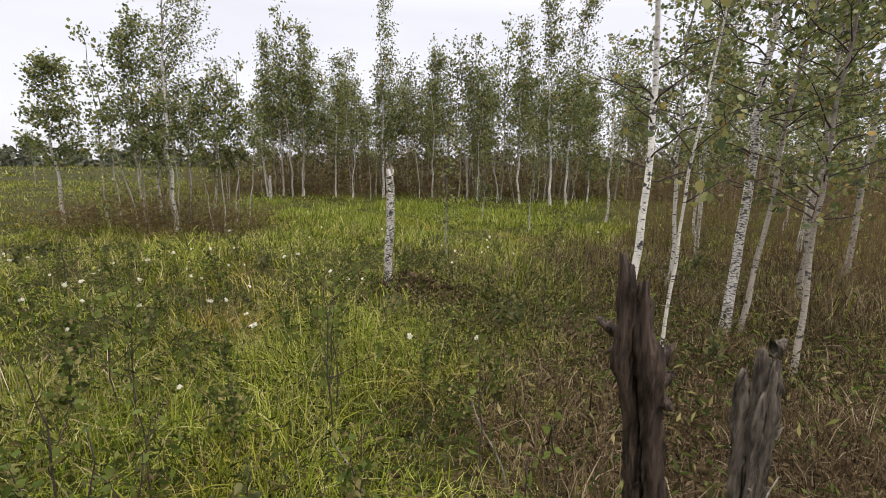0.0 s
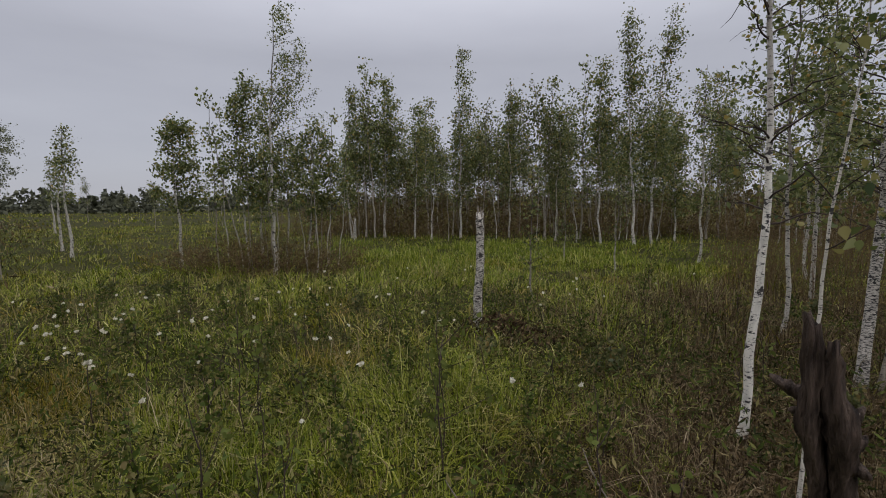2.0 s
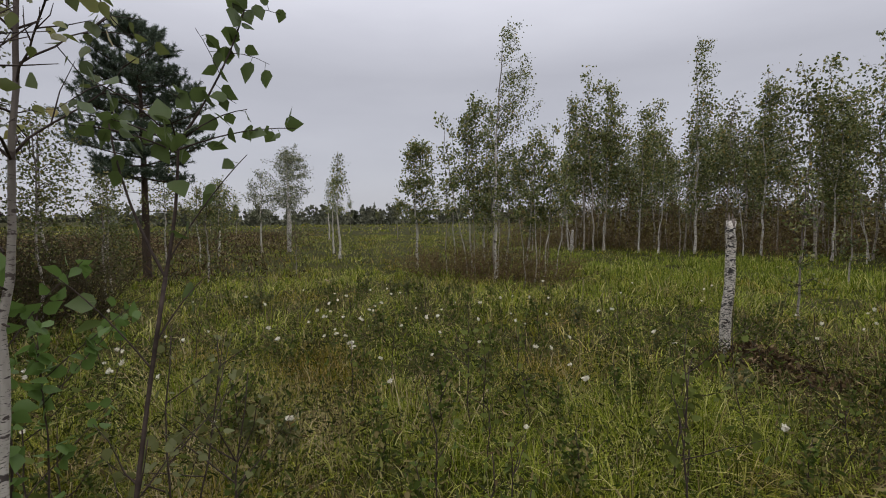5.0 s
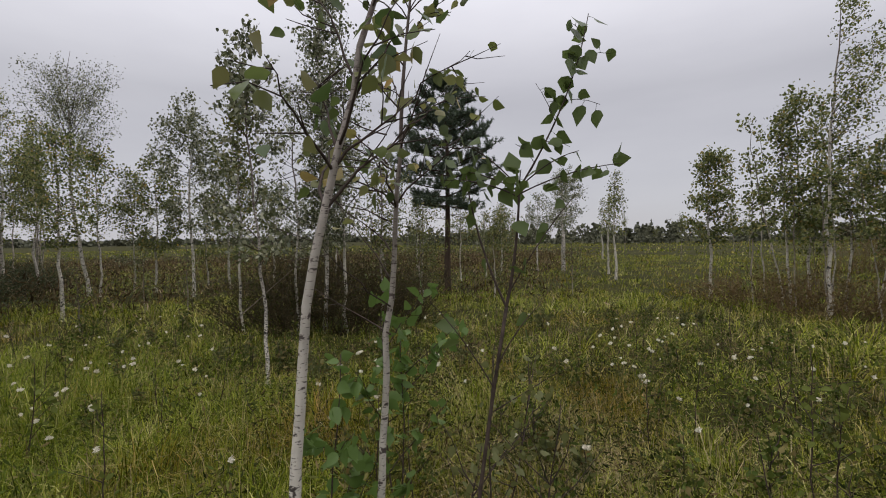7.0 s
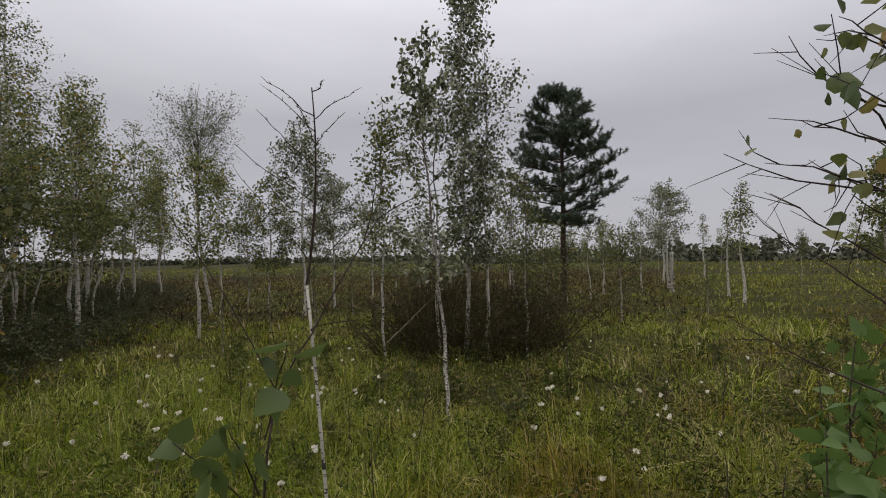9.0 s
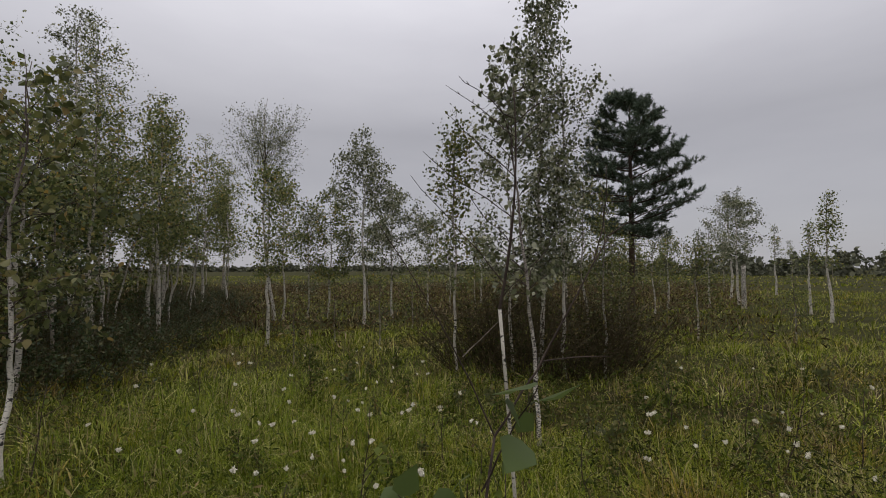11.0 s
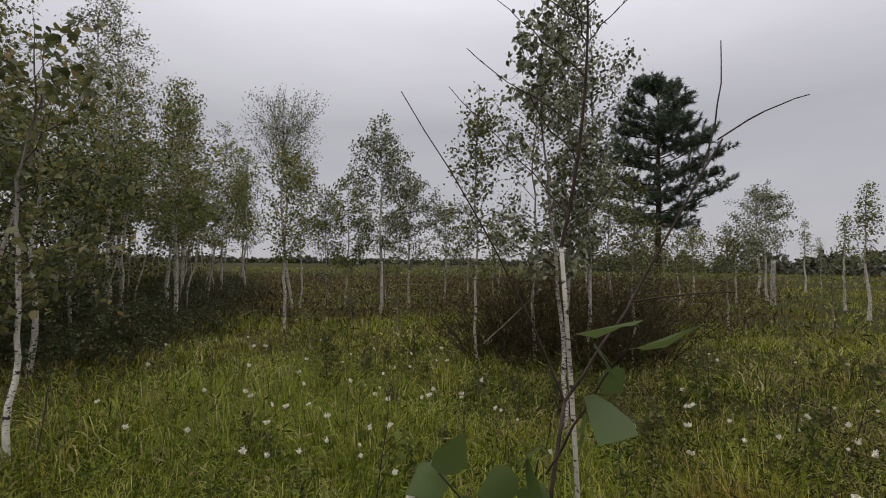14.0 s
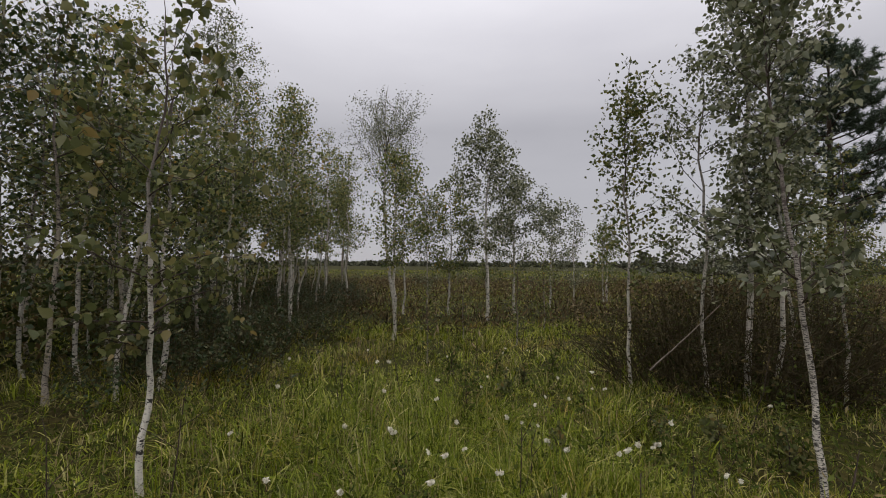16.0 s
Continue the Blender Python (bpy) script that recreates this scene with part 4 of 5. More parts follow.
tagged(new("wood_undergrowth", ug.mesh("wood_undergrowth", M_SHRUB_LEAF)), "brown withered undergrowth between the birch stems", "undergrowth", kind="stuff")

# dark brush leaves standing in for shade in the stand beside the clearing
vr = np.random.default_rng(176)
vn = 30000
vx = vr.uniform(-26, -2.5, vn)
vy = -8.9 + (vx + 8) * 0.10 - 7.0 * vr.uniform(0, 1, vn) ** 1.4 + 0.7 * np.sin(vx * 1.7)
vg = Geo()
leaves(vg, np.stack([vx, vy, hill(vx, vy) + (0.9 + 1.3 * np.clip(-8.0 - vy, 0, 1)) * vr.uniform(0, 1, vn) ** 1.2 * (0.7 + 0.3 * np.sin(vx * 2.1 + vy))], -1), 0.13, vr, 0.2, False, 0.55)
tagged(new("stand_brush", vg.mesh("stand_brush", M_BRUSH)), "dark leafy brush standing in for the shade under the birch stand", "undergrowth", kind="stuff")

# ---- stumps and dead wood ----
def lumps(s, th, rng):
    """Uneven knots and hollows over a shaft."""
    out = np.zeros((len(s), len(th)))
    for _ in range(60):
        s0, t0, a = rng.uniform(0.1, 0.95), rng.uniform(0, 2 * math.pi), rng.normal(0.03, 0.24)
        w = rng.uniform(0.010, 0.045)
        dt = np.angle(np.exp(1j * (th - t0)))
        out += a * np.exp(-((s[:, None] - s0) / w) ** 2 - (dt[None, :] / rng.uniform(0.25, 0.6)) ** 2)
    return np.clip(out, -0.42, 0.65)


def snag(x, y, h, r, seed, label, lean=(0.0, 0.0), staves=((180, 1.0), (90, 0.9)), mat=M_ROT, hooks=(), flare=0.2):
    """A broken rotten trunk: ragged upright staves of wood fused round a hollow, torn at the top."""
    rng = np.random.default_rng(seed)
    ob = tagged(new("tree_stump"), label, "stump")
    ob.location = (x, y, float(hill(x, y)))
    n, sides = 60, 14
    s = np.linspace(0, 1, n)
    th = np.arange(sides) / sides * 2 * math.pi
    i, j = np.meshgrid(np.arange(n - 1), np.arange(sides), indexing="ij")
    k = (j + 1) % sides
    quads = np.stack([i * sides + j, i * sides + k, (i + 1) * sides + k, (i + 1) * sides + j], -1).reshape(-1, 4)
    for az, top in staves:
        a = math.radians(az)
        z = s * h * top
        f = z / h
        wide = r * (0.52 + 0.14 * np.exp(-((f - 0.84) / 0.05) ** 2) - 0.12 * f) * (1 - 0.55 * np.clip((s - 0.96) / 0.04, 0, 1) ** 1.3)
        walk_x, walk_y = np.cumsum(rng.normal(0, 0.0016, n)), np.cumsum(rng.normal(0, 0.0016, n))
        off = r * (0.62 + flare * np.exp(-((f - 0.84) / 0.05) ** 2) + 0.5 * (1 - f) ** 3) * (1.15 - 0.40 * f)
        cx, cy = lean[0] * f + math.cos(a) * off + walk_x, lean[1] * f + math.sin(a) * off + walk_y
        rough_ = rng.normal(0, 0.17, (n, sides)) + rng.normal(0, 0.16, sides)[None, :] + 0.22 * np.sin(th[None, :] * 3 + rng.uniform(0, 6) + 2.5 * s[:, None]) + 0.30 * lumps(s, th, rng)
        rad = wide[:, None] * np.clip(1 + rough_, 0.35, 1.8)
        v = np.stack([cx[:, None] + rad * np.cos(th) * 1.1, cy[:, None] + rad * np.sin(th) * 0.9, z[:, None] - 0.05 + rng.normal(0, 0.003, (n, sides))], -1)
        g = Geo()
        g.add(v.reshape(-1, 3), quads)
        g.f.append(np.arange(sides)[None, :] + (n - 1) * sides)
        part("stave", g, mat, ob, "ragged rotten stave of wood")
        for q in range(2):
            zz = rng.uniform(0.6, 0.93)
            c = np.array([np.interp(zz, s, cx), np.interp(zz, s, cy), h * top * zz - 0.05])
            e = rng.uniform(0, 2 * math.pi)
            gs = Geo()
            p0 = c + np.array([math.cos(e), math.sin(e), 0]) * float(np.interp(zz, s, wide)) * 0.9
            tube(gs, arc_up(p0, e, rng.uniform(0.02, 0.05), rng.uniform(0.01, 0.02)), [0.003, 0.0055, 0.005, 0.003, 0.0008], 5, 0, rng, 0.2)
            part("splinter", gs, M_SPLINTER if q == 0 else mat, ob, "pale torn splinter" if q == 0 else "dark torn splinter")
    for az, zz, L, rise in hooks:
        a = math.radians(az)
        p0 = np.array([lean[0] * zz + math.cos(a) * r * 0.7, lean[1] * zz + math.sin(a) * r * 0.7, h * zz])
        gs = Geo()
        t = np.linspace(0, 1, 9)[:, None]
        line = p0 + np.array([math.cos(a) * L, math.sin(a) * L, 0]) * t + np.array([0, 0, rise]) * t ** 2
        tube(gs, line, 0.019 * (1 - t[:, 0]) ** 0.7 + 0.0025, 9, 0, rng, 0.22)
        part("torn_knot", gs, mat, ob, "torn dark hook of wood")
    return ob


def arc_up(p0, e, L, out):
    t = np.linspace(0, 1, 5)[:, None]
    return p0 + np.array([math.cos(e) * out, math.sin(e) * out, 0]) * t ** 2 + np.array([0, 0, L]) * (t - 0.3)


def birch_stub(x, y, h, r, seed, label):
    rng = np.random.default_rng(seed)
    ob = tagged(new("birch_stub"), label, "stump")
    ob.location = (x, y, float(hill(x, y)))
    pts = bent(np.array([0, 0, -0.1]), np.array([0.03, 0.0, h]), 16, rng, 0.006)
    g = Geo()
    tube(g, pts, np.linspace(r * 1.15, r * 0.9, 16), 14, 0, rng, 0.05)
    part("shaft", g, M_BARK_STUB, ob, "white peeling birch bark", True)
    for q in range(5):
        a = q * 1.3
        p = pts[-1] + np.array([math.cos(a) * r * 0.6, math.sin(a) * r * 0.6, 0])
        gs = Geo()
        tube(gs, np.stack([p - np.array([0, 0, 0.06]), p, p + np.array([0, 0, rng.uniform(0.02, 0.09)])]), [0.02, 0.016, 0.002], 5, 0, rng, 0.2)
        part("splinter", gs, M_SPLINTER, ob, "broken wood splinter")
    for q in range(6):
        a, z = rng.uniform(0, 6.28), rng.uniform(0.2, 0.9) * h
        c = along(pts, z / h)
        gs = Geo()
        t = np.linspace(-0.7, 0.7, 6)
        tube(gs, np.stack([c[0] + np.cos(a + t) * r * 1.08, c[1] + np.sin(a + t) * r * 1.08, np.full(6, z) + 0.01 * np.sin(t * 4)], -1), [0.003, 0.008, 0.01, 0.01, 0.008, 0.003], 5)
        part("bark_curl", gs, M_TWIG, ob, "dark cracked band of bark")
    return ob


snag(0.63, 1.03, 1.47, 0.032, 301, "dark rotten birch stump broken to a jagged spike", (-0.235, -0.11), ((200, 1.0), (165, 0.985), (120, 0.95), (240, 0.965), (285, 0.90), (30, 0.865), (330, 0.885), (75, 0.85), (0, 0.82), (180, 0.9)),
     hooks=((140, 0.835, 0.085, 0.03), (165, 0.815, 0.05, 0.0), (10, 0.80, 0.045, 0.04), (350, 0.77, 0.035, 0.03), (300, 0.75, 0.045, -0.01)), flare=0.62)
snag(0.82, 1.09, 1.19, 0.034, 302, "grey rotten stump with a hollow broken top", (-0.01, 0.0), ((20, 1.0), (60, 0.975), (110, 0.95), (160, 0.93), (220, 0.91), (265, 0.96), (300, 0.985), (345, 0.97)), hooks=((5, 0.96, 0.03, 0.025),), mat=M_ROT_GREY)
birch_stub(-0.69, 5.85, 1.6, 0.052, 303, "broken white birch trunk with no crown, over dead litter")
birch_stub(-7.45, 20.1, 1.0, 0.055, 304, "short pale broken birch stub at the wood's edge")
birch_stub(-20.0, 14.5, 1.9, 0.09, 305, "thick pale broken birch trunk in the far grass")
birch(1.0, 1.97, 2.7, 0.0095, 0.52, 0.45, "sparse", 90, 0.05, 306, (0.17, 0.08), near=True, bow=1.3, scale_young=0.004, bark=M_BARK, label="thin pale sapling leaning behind the rotten stumps", name="birch_sapling", limbs=8, rise=1.3)

# dead litter under the broken birch
lit = Geo()
lr = np.random.default_rng(310)
lp = np.stack([lr.normal(0.25, 0.42, 1500), lr.normal(0, 0.35, 1500), np.zeros(1500)], -1)
lp[:, 2] = 0.28 * np.exp(-((lp[:, 0] - 0.25) ** 2 + lp[:, 1] ** 2) / 0.3) * lr.uniform(0.3, 1, 1500)
leaves(lit, lp, 0.07, lr, 0.1, False, 0.5)
heap = tagged(new("litter_heap", lit.mesh("litter_heap", M_DEAD)), "low heap of dead brown leaves and twigs around the broken birch", "litter", kind="stuff")
heap.location = (-0.65, 5.8, float(hill(-0.65, 5.8)))
for q in range(16):
    a, L = lr.uniform(0, 6.28), lr.uniform(0.25, 0.6)
    p0 = np.array([lr.normal(-0.4, 0.4), lr.normal(5.8, 0.3), 0.05])
    p0[2] += float(hill(p0[0], p0[1]))
    gs = Geo()
    tube(gs, bent(p0, p0 + np.array([math.cos(a) * L * 0.5, math.sin(a) * L * 0.5, L * 0.6]), 5, lr, 0.02), np.linspace(0.006, 0.002, 5), 4)
    st = tagged(new("dead_stick", gs.mesh("dead_stick", M_TWIG)), "dead brown stick poking out of the litter heap", "stick", "dead sticks")
for q, (p, L, a) in enumerate((((0.72, 1.25, 0.18), 0.35, -0.4), ((0.78, 1.15, 0.10), 0.4, -0.5), ((0.35, 2.1, 0.15), 0.5, 1.9), ((1.1, 1.6, 0.2), 0.45, 0.5), ((-0.3, 1.9, 0.16), 0.35, 2.4))):
    gs = Geo()
    p0 = np.array(p)
    tube(gs, bent(p0 - np.array([0, 0, 0.12]), p0 + np.array([math.cos(a) * L, math.sin(a) * L, 0.12]), 6, lr, 0.012), np.linspace(0.006, 0.003, 6), 5)
    tagged(new("fallen_twig", gs.mesh("fallen_twig", M_SPLINTER)), "pale fallen twig lying in the grass", "twig", "fallen twigs")

for p0, p1 in (((-8.5, -0.45, 0.5), (-8.65, 0.42, 1.25)),):
    gs = Geo()
    tube(gs, bent(np.array(p0), np.array(p1), 8, lr, 0.015), np.linspace(0.010, 0.004, 8), 5)
    tagged(new("dead_branch", gs.mesh("dead_branch", M_SPLINTER)), "pale dead branch caught in the brown thicket", "branch", "dead branches")


# ---- herbs, stalks and cotton grass ----
def stalk(x, y, h, seed, n_leaf, leaf, mat, label, name="leafy_sapling", turn=(0.0, 0.0), fork=2):
    """A thin upright shoot with a few twigs and single leaves."""
    rng = np.random.default_rng(seed)
    ob = tagged(new(name), label, "sapling", "low shoots in the grass")
    ob.location = (x, y, float(hill(x, y)))
    pts = bent(np.array([0, 0, -0.05]), np.array([turn[0], turn[1], h]), 8, rng, 0.012)
    g = Geo()
    tube(g, pts, np.linspace(0.006, 0.002, 8), 6)
    part("stem", g, M_TWIG, ob, "thin dark stem")
    spots = [along(pts, rng.uniform(0.3, 1, n_leaf)) + rng.normal(0, 0.02, (n_leaf, 3))]
    for q in range(fork):
        o = along(pts, rng.uniform(0.25, 0.8))
        d = unit(np.array([rng.normal(), rng.normal(), 1.1])) * h * rng.uniform(0.25, 0.45)
        gq = Geo()
        tp = bent(o, o + d, 5, rng, 0.01)
        tube(gq, tp, np.linspace(0.0035, 0.0012, 5), 5)
        part("twig", gq, M_TWIG, ob)
        spots.append(along(tp, rng.uniform(0.3, 1, n_leaf // 2 + 1)) + rng.normal(0, 0.02, (n_leaf // 2 + 1, 3)))
    sp = np.concatenate(spots)
    if n_leaf <= 30:
        for p in sp:
            gq = Geo()
            leaves(gq, p[None], leaf, rng, 0.2, True)
            part("leaf", gq, mat, ob)
    else:
        gq = Geo()
        leaves(gq, sp, leaf, rng, 0.2, True)
        part("foliage", gq, mat, ob, "broad soft green leaves", kind="stuff")
    return ob


STALKS = ((-2.04, 2.71, 1.0, 9, (-0.1, 0.1)), (-0.73, 2.89, 0.7, 7, (0.02, 0.05)), (-1.74, 3.12, 0.5, 8, (-0.08, 0.0)), (-0.61, 2.45, 1.05, 10, (-0.05, 0.1)), (-2.0, 2.78, 0.8, 11, (0.05, 0.05)), (-0.67, 2.73, 0.8, 12, (0.0, 0.05)), (-7.93, -3.91, 0.75, 6, (0.0, 0.03)), (-5.04, -1.87, 0.85, 13, (0.05, 0.08)))
stalk(-2.72, 0.36, 1.40, 401, 30, 0.072, M_SHOOT, "fresh green leafy aspen shoot beside the birch stem", turn=(0.05, 0.05), fork=4)
stalk(-2.55, 0.12, 1.15, 402, 28, 0.072, M_SHOOT, "low green aspen shoot with broad leaves", turn=(-0.05, 0.05), fork=4)
stalk(-2.9, 0.55, 1.2, 403, 26, 0.072, M_SHOOT, "bushy aspen shoot in the grass", fork=4)
leafy_fork(-2.87, -1.60, 404)
stalk(-2.45, -1.75, 0.85, 406, 10, 0.06, M_HERB, "dark stalk with few leaves")
for q, (px, py, ph) in enumerate(((-2.35, 0.80, 1.15), (-2.10, 0.95, 0.95), (-2.60, 1.05, 1.05), (-2.25, 0.55, 0.85))):
    stalk(px, py, ph, 410 + q, 9, 0.042, M_LEAF_OLIVE, "thin dark shoot with a few pale withered leaves beside the aspen", turn=(0.08 * (q - 1.5), 0.10), fork=5)
sr = np.random.default_rng(420)
for px, py, ph, pn, pt in STALKS:
    stalk(px, py, ph, 700 + pn, pn, 0.05, M_HERB, "tall dark forked stalk with a few small leaves", "herb_stalk", pt, 4)
for q in range(60):
    a, d = math.radians(sr.uniform(-35, 135)), sr.uniform(1.9, 9.5)
    px, py = -1.0 - math.sin(a) * d, -0.6 + math.cos(a) * d
    if min(math.hypot(px + 0.2, py), math.hypot(px + 0.9, py + 0.9), math.hypot(px + 1.75, py + 1.7), math.hypot(px + 2.4, py + 2.1), math.hypot(px + 3, py + 2.5)) < 0.9:
        continue
    stalk(px, py, sr.uniform(0.45, 0.85), 430 + q, int(sr.integers(3, 12)), 0.045, M_HERB, "dark upright herb stalk with withered leaves among the grass", "herb_stalk", (sr.normal(0, 0.08), sr.normal(0, 0.08)), 2)


seedlings = [stalk(-3.0, 4.6, 0.42, 801, 34, 0.036, M_HERB, "low leafy birch seedling among the grass", "birch_seedling", (0.05, 0.0), 5), stalk(-1.2, 4.2, 0.50, 802, 44, 0.034, M_HERB, "low leafy dwarf birch among the grass", "birch_seedling", (-0.04, 0.03), 6),
             stalk(0.6, 4.4, 0.36, 803, 36, 0.042, M_LEAF_OLIVE, "low yellowing willow seedling among the grass", "birch_seedling", (0.0, 0.05), 5)]
for q in range(150):
    a, d = math.radians(sr.uniform(-38, 120)), 2.0 + 8.5 * sr.uniform(0, 1) ** 0.8
    px, py = -0.7 - math.sin(a) * d, -0.4 + math.cos(a) * d
    if math.hypot(px + 2.2, py + 1.9) < 2.6 or math.hypot(px + 0.3, py) < 1.7:
        continue
    k = sr.uniform(0.6, 1.25)
    copy_thing(seedlings[q % 3], pose(px, py, float(hill(px, py)), sr.normal(0, 6), sr.normal(0, 6), sr.uniform(0, 360)) @ Matrix.Diagonal((k, k, k, 1)))


def cotton(x, y, h, seed):
    rng = np.random.default_rng(seed)
    ob = tagged(new("cotton_grass"), "cotton grass stem with drooping white tufts", "cotton grass", "cotton grass heads")
    ob.location = (x, y, float(hill(x, y)))
    pts = bent(np.array([0, 0, -0.04]), np.array([rng.normal(0, 0.05), rng.normal(0, 0.05), h]), 5, rng, 0.008)
    g = Geo()
    tube(g, pts, np.linspace(0.0018, 0.001, 5), 3)
    part("stem", g, M_SEDGE, ob)
    for q in range(int(rng.integers(1, 3))):
        d = unit(np.array([rng.normal(), rng.normal(), -0.4]))
        c = pts[-1] + d * 0.018
        n = 90
        dirs = unit(rng.normal(0, 0.7, (n, 3)) + d * 0.6 + np.array([0, 0, -1.0]))
        sd = unit(np.cross(dirs, rng.normal(0, 1, (n, 3)))) * 0.0055
        L = rng.uniform(0.012, 0.033, n)[:, None]
        gt = Geo()
        gt.add(np.stack([c - sd, c + sd, c + dirs * L + sd * 0.6, c + dirs * L - sd * 0.6], 1).reshape(-1, 3), np.arange(n * 4).reshape(-1, 4))
        part("tuft", gt, M_COTTON, ob, "white cottony tuft")
    return ob


heads = [cotton(-3.5, 3.0, 0.44, 501), cotton(-3.8, 3.2, 0.40, 502), cotton(-5.2, -2.6, 0.46, 503), cotton(-5.0, -1.4, 0.42, 504), cotton(-4.3, 2.7, 0.5, 505), cotton(-5.6, -3.2, 0.45, 506)]
PATCHES = ((-3.6, 3.8, 2.2, 20), (-4.6, 5.6, 2.4, 22), (-2.2, 6.6, 2.4, 18), (-6.2, 3.6, 2.4, 22), (-5.6, 0.6, 2.0, 16), (-6.8, -2.6, 2.0, 30), (-5.4, -1.6, 1.8, 14), (-4.2, 0.6, 1.6, 8), (-8.8, -2.0, 2.2, 18), (0.6, 7.5, 2.4, 10))
for cx, cy, cr, cn in PATCHES:
    for q in range(cn):
        px, py = cx + sr.normal(0, cr * 0.6), cy + sr.normal(0, cr * 0.6)
        k = sr.uniform(0.7, 1.1)
        copy_thing(heads[q % 6], pose(px, py, float(hill(px, py)), sr.normal(0, 8), sr.normal(0, 8), sr.uniform(0, 360)) @ Matrix.Diagonal((k * 0.85, k * 0.85, k * 0.92, 1)))


# ---- grass ----
def in_view(x, y):
    a = np.degrees(np.arctan2(-(x + 1.0), y + 0.8))
    return (a > -62) & (a < 150)


def swell(x, y):
    return 0.5 + 0.28 * np.sin(1.1 * x + 0.7 * np.sin(1.3 * y)) * np.sin(0.9 * y + 1.2) + 0.22 * np.sin(2.7 * x + 2.0 * y) * np.sin(2.3 * y - 1.1 * x + 2)


def blades(name, r0, r1, tussocks, per, width, height, seed, mat, label, tri=False, keep=0.12, curl=0.9, spread=0.11, fine=False, spot=None):
    rng = np.random.default_rng(seed)
    r = np.sqrt(rng.uniform(r0 * r0, r1 * r1, tussocks))
    a = rng.uniform(0, 2 * math.pi, tussocks)
    cx, cy = -1.3 + r * np.cos(a), -0.8 + r * np.sin(a)
    if spot:
        cx, cy = rng.normal(spot[0], spot[2], tussocks), rng.normal(spot[1], spot[3], tussocks)
    ok = in_view(cx, cy) | (rng.uniform(0, 1, tussocks) < keep)
    cx, cy = cx[ok], cy[ok]
    tall = height * rng.uniform(0.45, 1.25, len(cx)) * (0.2 + 1.6 * swell(cx, cy) ** 1.2)
    tall *= 1 - (0.2 if spot else 0.8) * np.exp(-((cx - 1.7) ** 2 / 3.0 + (cy - 2.4) ** 2 / 5.0))
    lx, ly = rng.normal(0, 1.1, len(cx)), rng.normal(0, 1.1, len(cx))
    n = len(cx) * per
    cx, cy, tall, lx, ly = (np.repeat(q, per) for q in (cx, cy, tall, lx, ly))
    ox, oy = rng.normal(0, spread, n), rng.normal(0, spread, n)
    x, y = cx + ox, cy + oy
    z = hill(x, y) - 0.02
    ang = np.arctan2(oy + ly * spread, ox + lx * spread) + rng.normal(0, 0.75, n)
    out = rng.uniform(0.05, 1.0, n) * curl
    h = tall * rng.uniform(0.5, 1.2, n)
    ux, uy = np.cos(ang) * out * h, np.sin(ang) * out * h
    w = width * rng.uniform(0.5, 1.4, n) * 0.5
    sa = ang + math.pi / 2 + rng.normal(0, 0.6, n)
    s = np.stack([np.cos(sa) * w, np.sin(sa) * w, np.zeros(n)], -1)
    b = np.stack([x, y, z], -1)

    def at(q):
        return b + np.stack([ux * q ** 1.6, uy * q ** 1.6, h * (q - 0.50 * out * q ** 2.4)], -1)
    g = Geo()
    if tri:
        g.add(np.stack([b - s, b + s, at(1.0)], 1).reshape(-1, 3), np.arange(n * 3).reshape(-1, 3))
    elif fine:
        m1, m2, tip = at(0.45), at(0.78), at(1.0)
        g.add(np.stack([b - s, b + s, m1 + s * 0.9, m1 - s * 0.9, m2 + s * 0.6, m2 - s * 0.6, tip], 1).reshape(-1, 3), np.arange(n)[:, None] * 7 + np.array([0, 1, 2, 3]))
        k = np.arange(n)[:, None] * 7
        g.f.append((k + np.array([3, 2, 4, 5])).astype(np.int32))
        g.f.append((k + np.array([5, 4, 6])).astype(np.int32))
    else:
        m1, tip = at(0.6), at(1.0)
        g.add(np.stack([b - s, b + s, m1 + s * 0.75, m1 - s * 0.75, tip], 1).reshape(-1, 3), np.arange(n)[:, None] * 5 + np.array([0, 1, 2, 3]))
        g.f.append((np.arange(n)[:, None] * 5 + np.array([3, 2, 4])).astype(np.int32))
    return tagged(new(name, g.mesh(name, mat)), label, "grass", kind="stuff")


blades("grass", 0.0, 5.5, 6400, 25, 0.0056, 0.30, 201, M_GRASS, "long tangled green and straw-coloured bog grass", fine=True, curl=1.6)
blades("grass", 5.5, 15.0, 10500, 14, 0.0125, 0.31, 202, M_GRASS, "tussocks of green bog grass across the clearing", curl=1.9, fine=True)
blades("grass", 15.0, 45.0, 26000, 9, 0.030, 0.27, 203, M_GRASS, "far green bog grass", True, spread=0.3, curl=1.4)
blades("grass", 45.0, 170.0, 16000, 6, 0.16, 0.32, 204, M_GRASS, "far pale bog grass at the wood's edge", True, spread=0.8)
blades("dry_grass", 0.0, 12.0, 5000, 9, 0.005, 0.40, 205, M_SEDGE, "dry straw blades among the green grass", curl=1.3)

blades("dead_grass", 0.0, 5.0, 1500, 26, 0.0055, 0.34, 206, M_LITTER, "matted brown dead grass under the near birches", keep=1.0, curl=2.4, spot=(1.75, 2.4, 0.75, 1.1))
blades("dead_grass", 0.0, 5.0, 2000, 22, 0.0075, 0.42, 210, M_LITTER, "brown dead grass under the birches beside the wood", keep=1.0, curl=1.9, spread=0.16, spot=(4.2, 5.6, 1.7, 2.3))
blades("dead_grass", 0.0, 9.0, 1500, 16, 0.0060, 0.30, 207, M_LITTER, "brown dead grass tangled between the tussocks", curl=2.0)

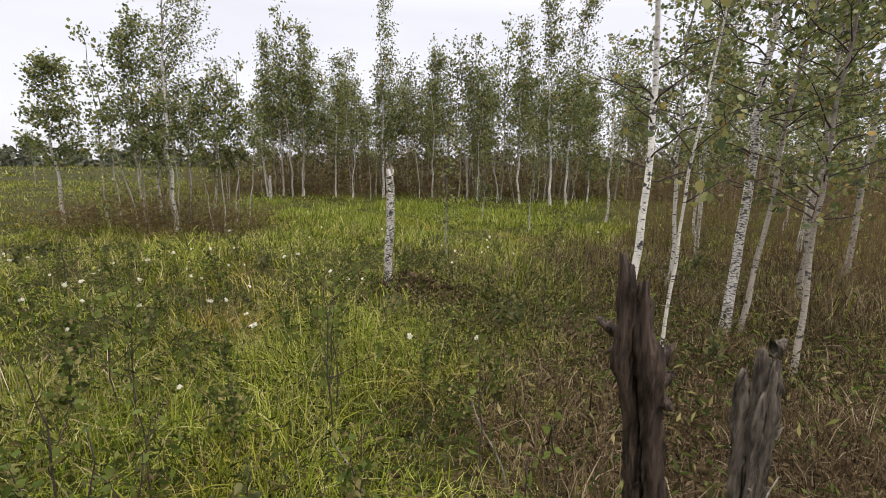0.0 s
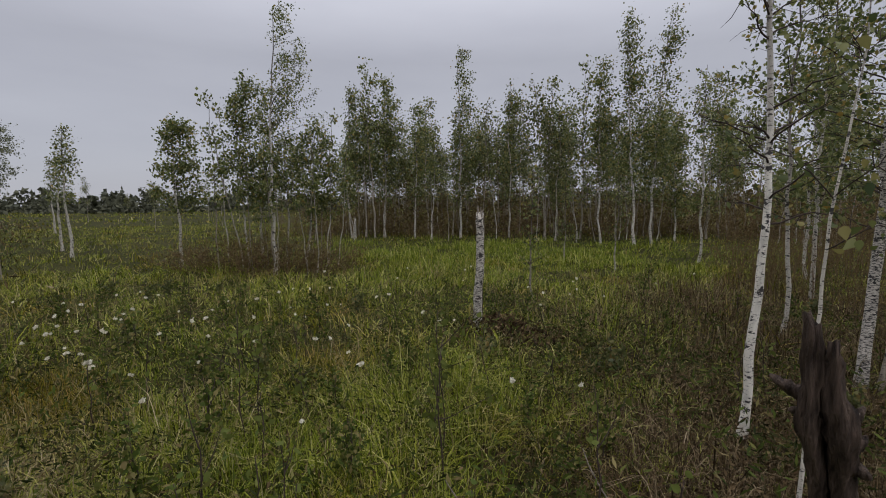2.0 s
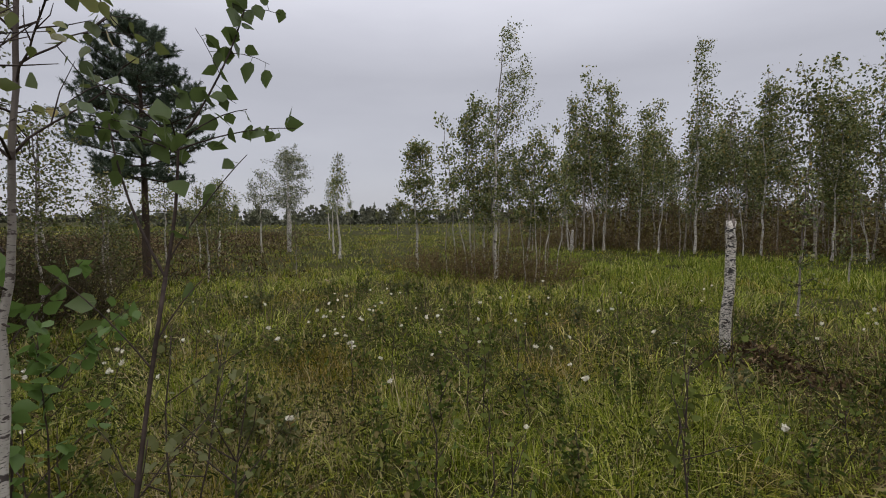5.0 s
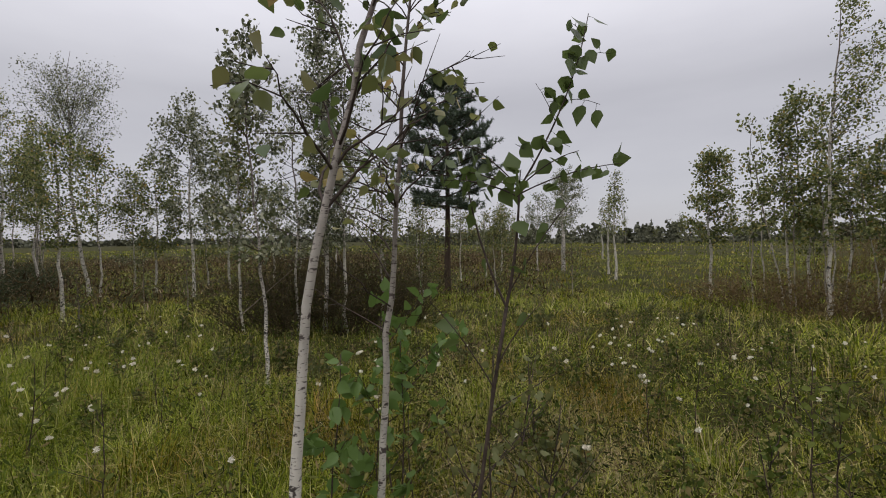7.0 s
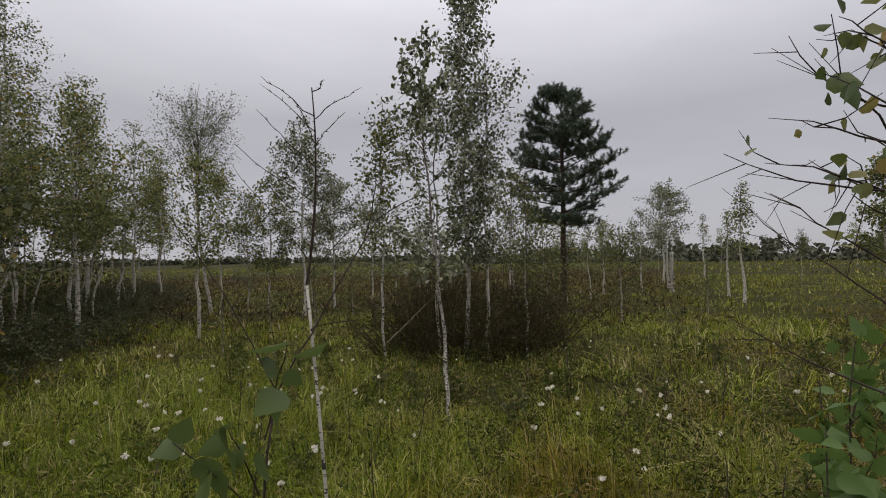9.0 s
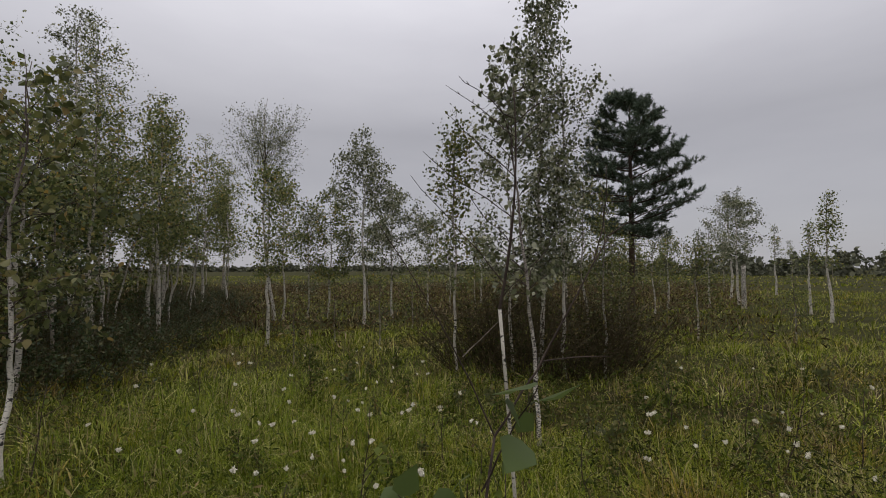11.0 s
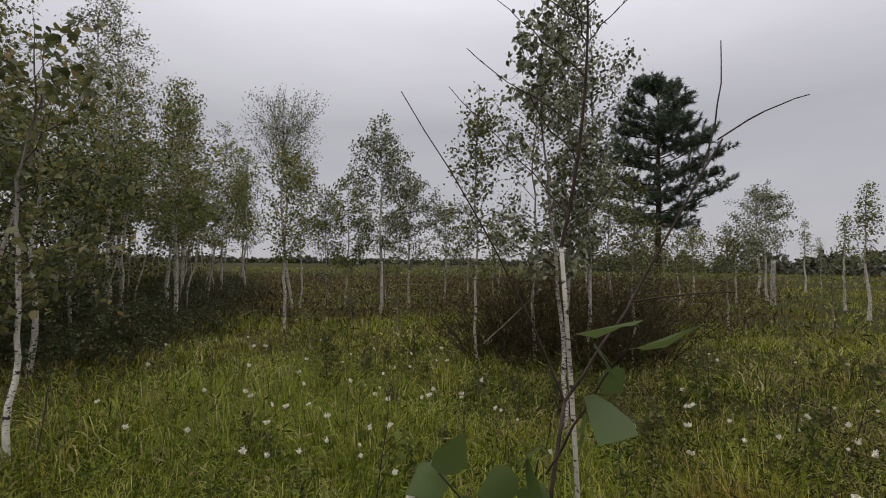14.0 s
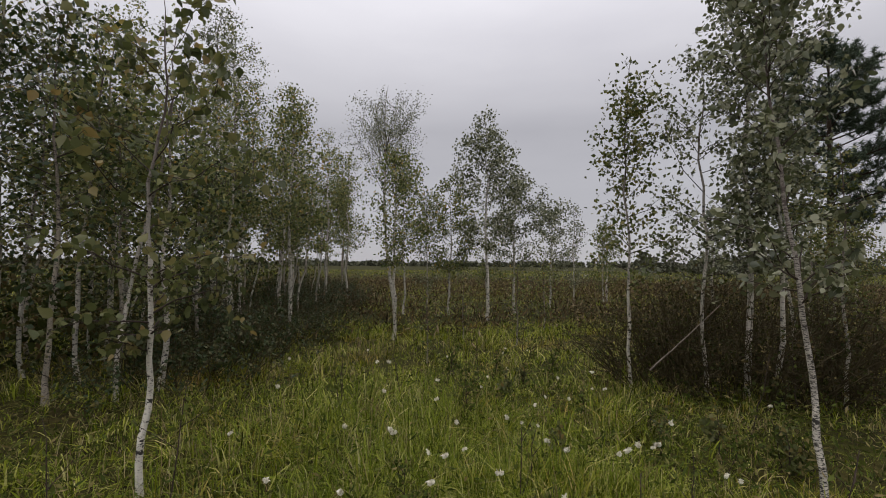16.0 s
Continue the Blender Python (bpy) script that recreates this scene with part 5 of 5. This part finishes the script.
blades("dead_grass", 0.0, 5.0, 170, 24, 0.0045, 0.40, 208, M_SEDGE, "pale matted dead grass beside the aspen sapling", keep=1.0, curl=1.8, spot=(-3.3, 1.9, 0.65, 0.6))
blades("grass", 0.0, 5.0, 1500, 24, 0.0075, 0.33, 211, M_FRESH, "fresh green bog grass in the open clearing", keep=1.0, curl=1.7, spread=0.14, spot=(-6.2, -2.6, 2.0, 1.7))
blades("moss_grass", 0.0, 5.0, 1200, 18, 0.016, 0.30, 209, M_FRESH, "fresh bright green grass before the birch wood", keep=1.0, curl=1.2, spread=0.2, spot=(-1.0, 14.5, 3.6, 3.2))

# low herbs and moss leaves between the tussocks
hr = np.random.default_rng(601)
hn = 34000
hd = np.sqrt(hr.uniform(0.2, 9.0 ** 2, hn))
ha = np.radians(hr.uniform(-62, 150, hn))
hx, hy_ = -1.0 - np.sin(ha) * hd, -0.7 + np.cos(ha) * hd
thin = hr.uniform(0, 1, hn) < 0.25 + 0.9 * (1 - swell(hx, hy_))
hx, hy_ = hx[thin], hy_[thin]
hg = Geo()
leaves(hg, np.stack([hx, hy_, hill(hx, hy_) + hr.uniform(0.02, 0.30, len(hx))], -1), 0.075, hr, 0.1, False, 0.24)
tagged(new("ground_herbs", hg.mesh("ground_herbs", M_HERB)), "low broad-leaved herbs between the grass tussocks", "herbs", kind="stuff")

# fallen leaves under the near birches
fr = np.random.default_rng(611)
fn = 13000
fx, fy = fr.normal(1.6, 1.15, fn), fr.normal(2.3, 1.5, fn)
fg = Geo()
leaves(fg, np.stack([fx, fy, hill(fx, fy) + fr.uniform(0.01, 0.12, fn)], -1), 0.046, fr, 0.0, False, 0.34)
tagged(new("fallen_leaves", fg.mesh("fallen_leaves", M_DEAD)), "brown fallen leaves under the near birches", "litter", kind="stuff")

# brown heath and dwarf shrubs over the far bog
hh = np.random.default_rng(631)
hc = 760
ca, cd = np.radians(hh.uniform(50, 122, hc)), np.sqrt(hh.uniform(11.5 ** 2, 48.0 ** 2, hc))
cs = hh.uniform(0.4, 1.3, hc) * (0.6 + cd / 40)
ct = hh.uniform(0.25, 0.85, hc)
ca, cd, cs, ct = (np.repeat(q, 60) for q in (ca, cd, cs, ct))
qx, qy = -1.5 - np.sin(ca) * cd + hh.normal(0, 1, len(ca)) * cs, -1.0 + np.cos(ca) * cd + hh.normal(0, 1, len(ca)) * cs
heath = Geo()
leaves(heath, np.stack([qx, qy, hill(qx, qy) + ct * hh.uniform(0.15, 1.0, len(ca))], -1), 0.20, hh, -0.8, False, 0.17)
tagged(new("heath_shrubs", heath.mesh("heath_shrubs", M_LITTER)), "low brown heath shrubs scattered over the far bog", "heath", kind="stuff")

# dark low brush in clumps among the grass of the first clearing
br_ = np.random.default_rng(621)
bc = 170
bx, by = br_.normal(-0.9, 2.6, bc), br_.normal(3.6, 2.0, bc)
bx, by = np.concatenate([bx, br_.normal(-4.4, 1.1, 90)]), np.concatenate([by, br_.normal(1.1, 0.9, 90)])
ok = (np.hypot(bx + 1.2, by + 1.0) > 2.2) & ((by > 1.2) | (bx < -3.2)) & (np.hypot(bx, by) > 1.4)
bx, by = np.repeat(bx[ok], 80), np.repeat(by[ok], 80)
bm = len(bx)
bx, by = bx + br_.normal(0, 0.13, bm), by + br_.normal(0, 0.13, bm)
bg = Geo()
leaves(bg, np.stack([bx, by, hill(bx, by) + br_.uniform(0.02, 0.30, bm)], -1), 0.055, br_, 0.0, False, 0.26)
tagged(new("low_brush", bg.mesh("low_brush", M_BRUSH)), "dark low brush with small leaves among the grass", "brush", kind="stuff")
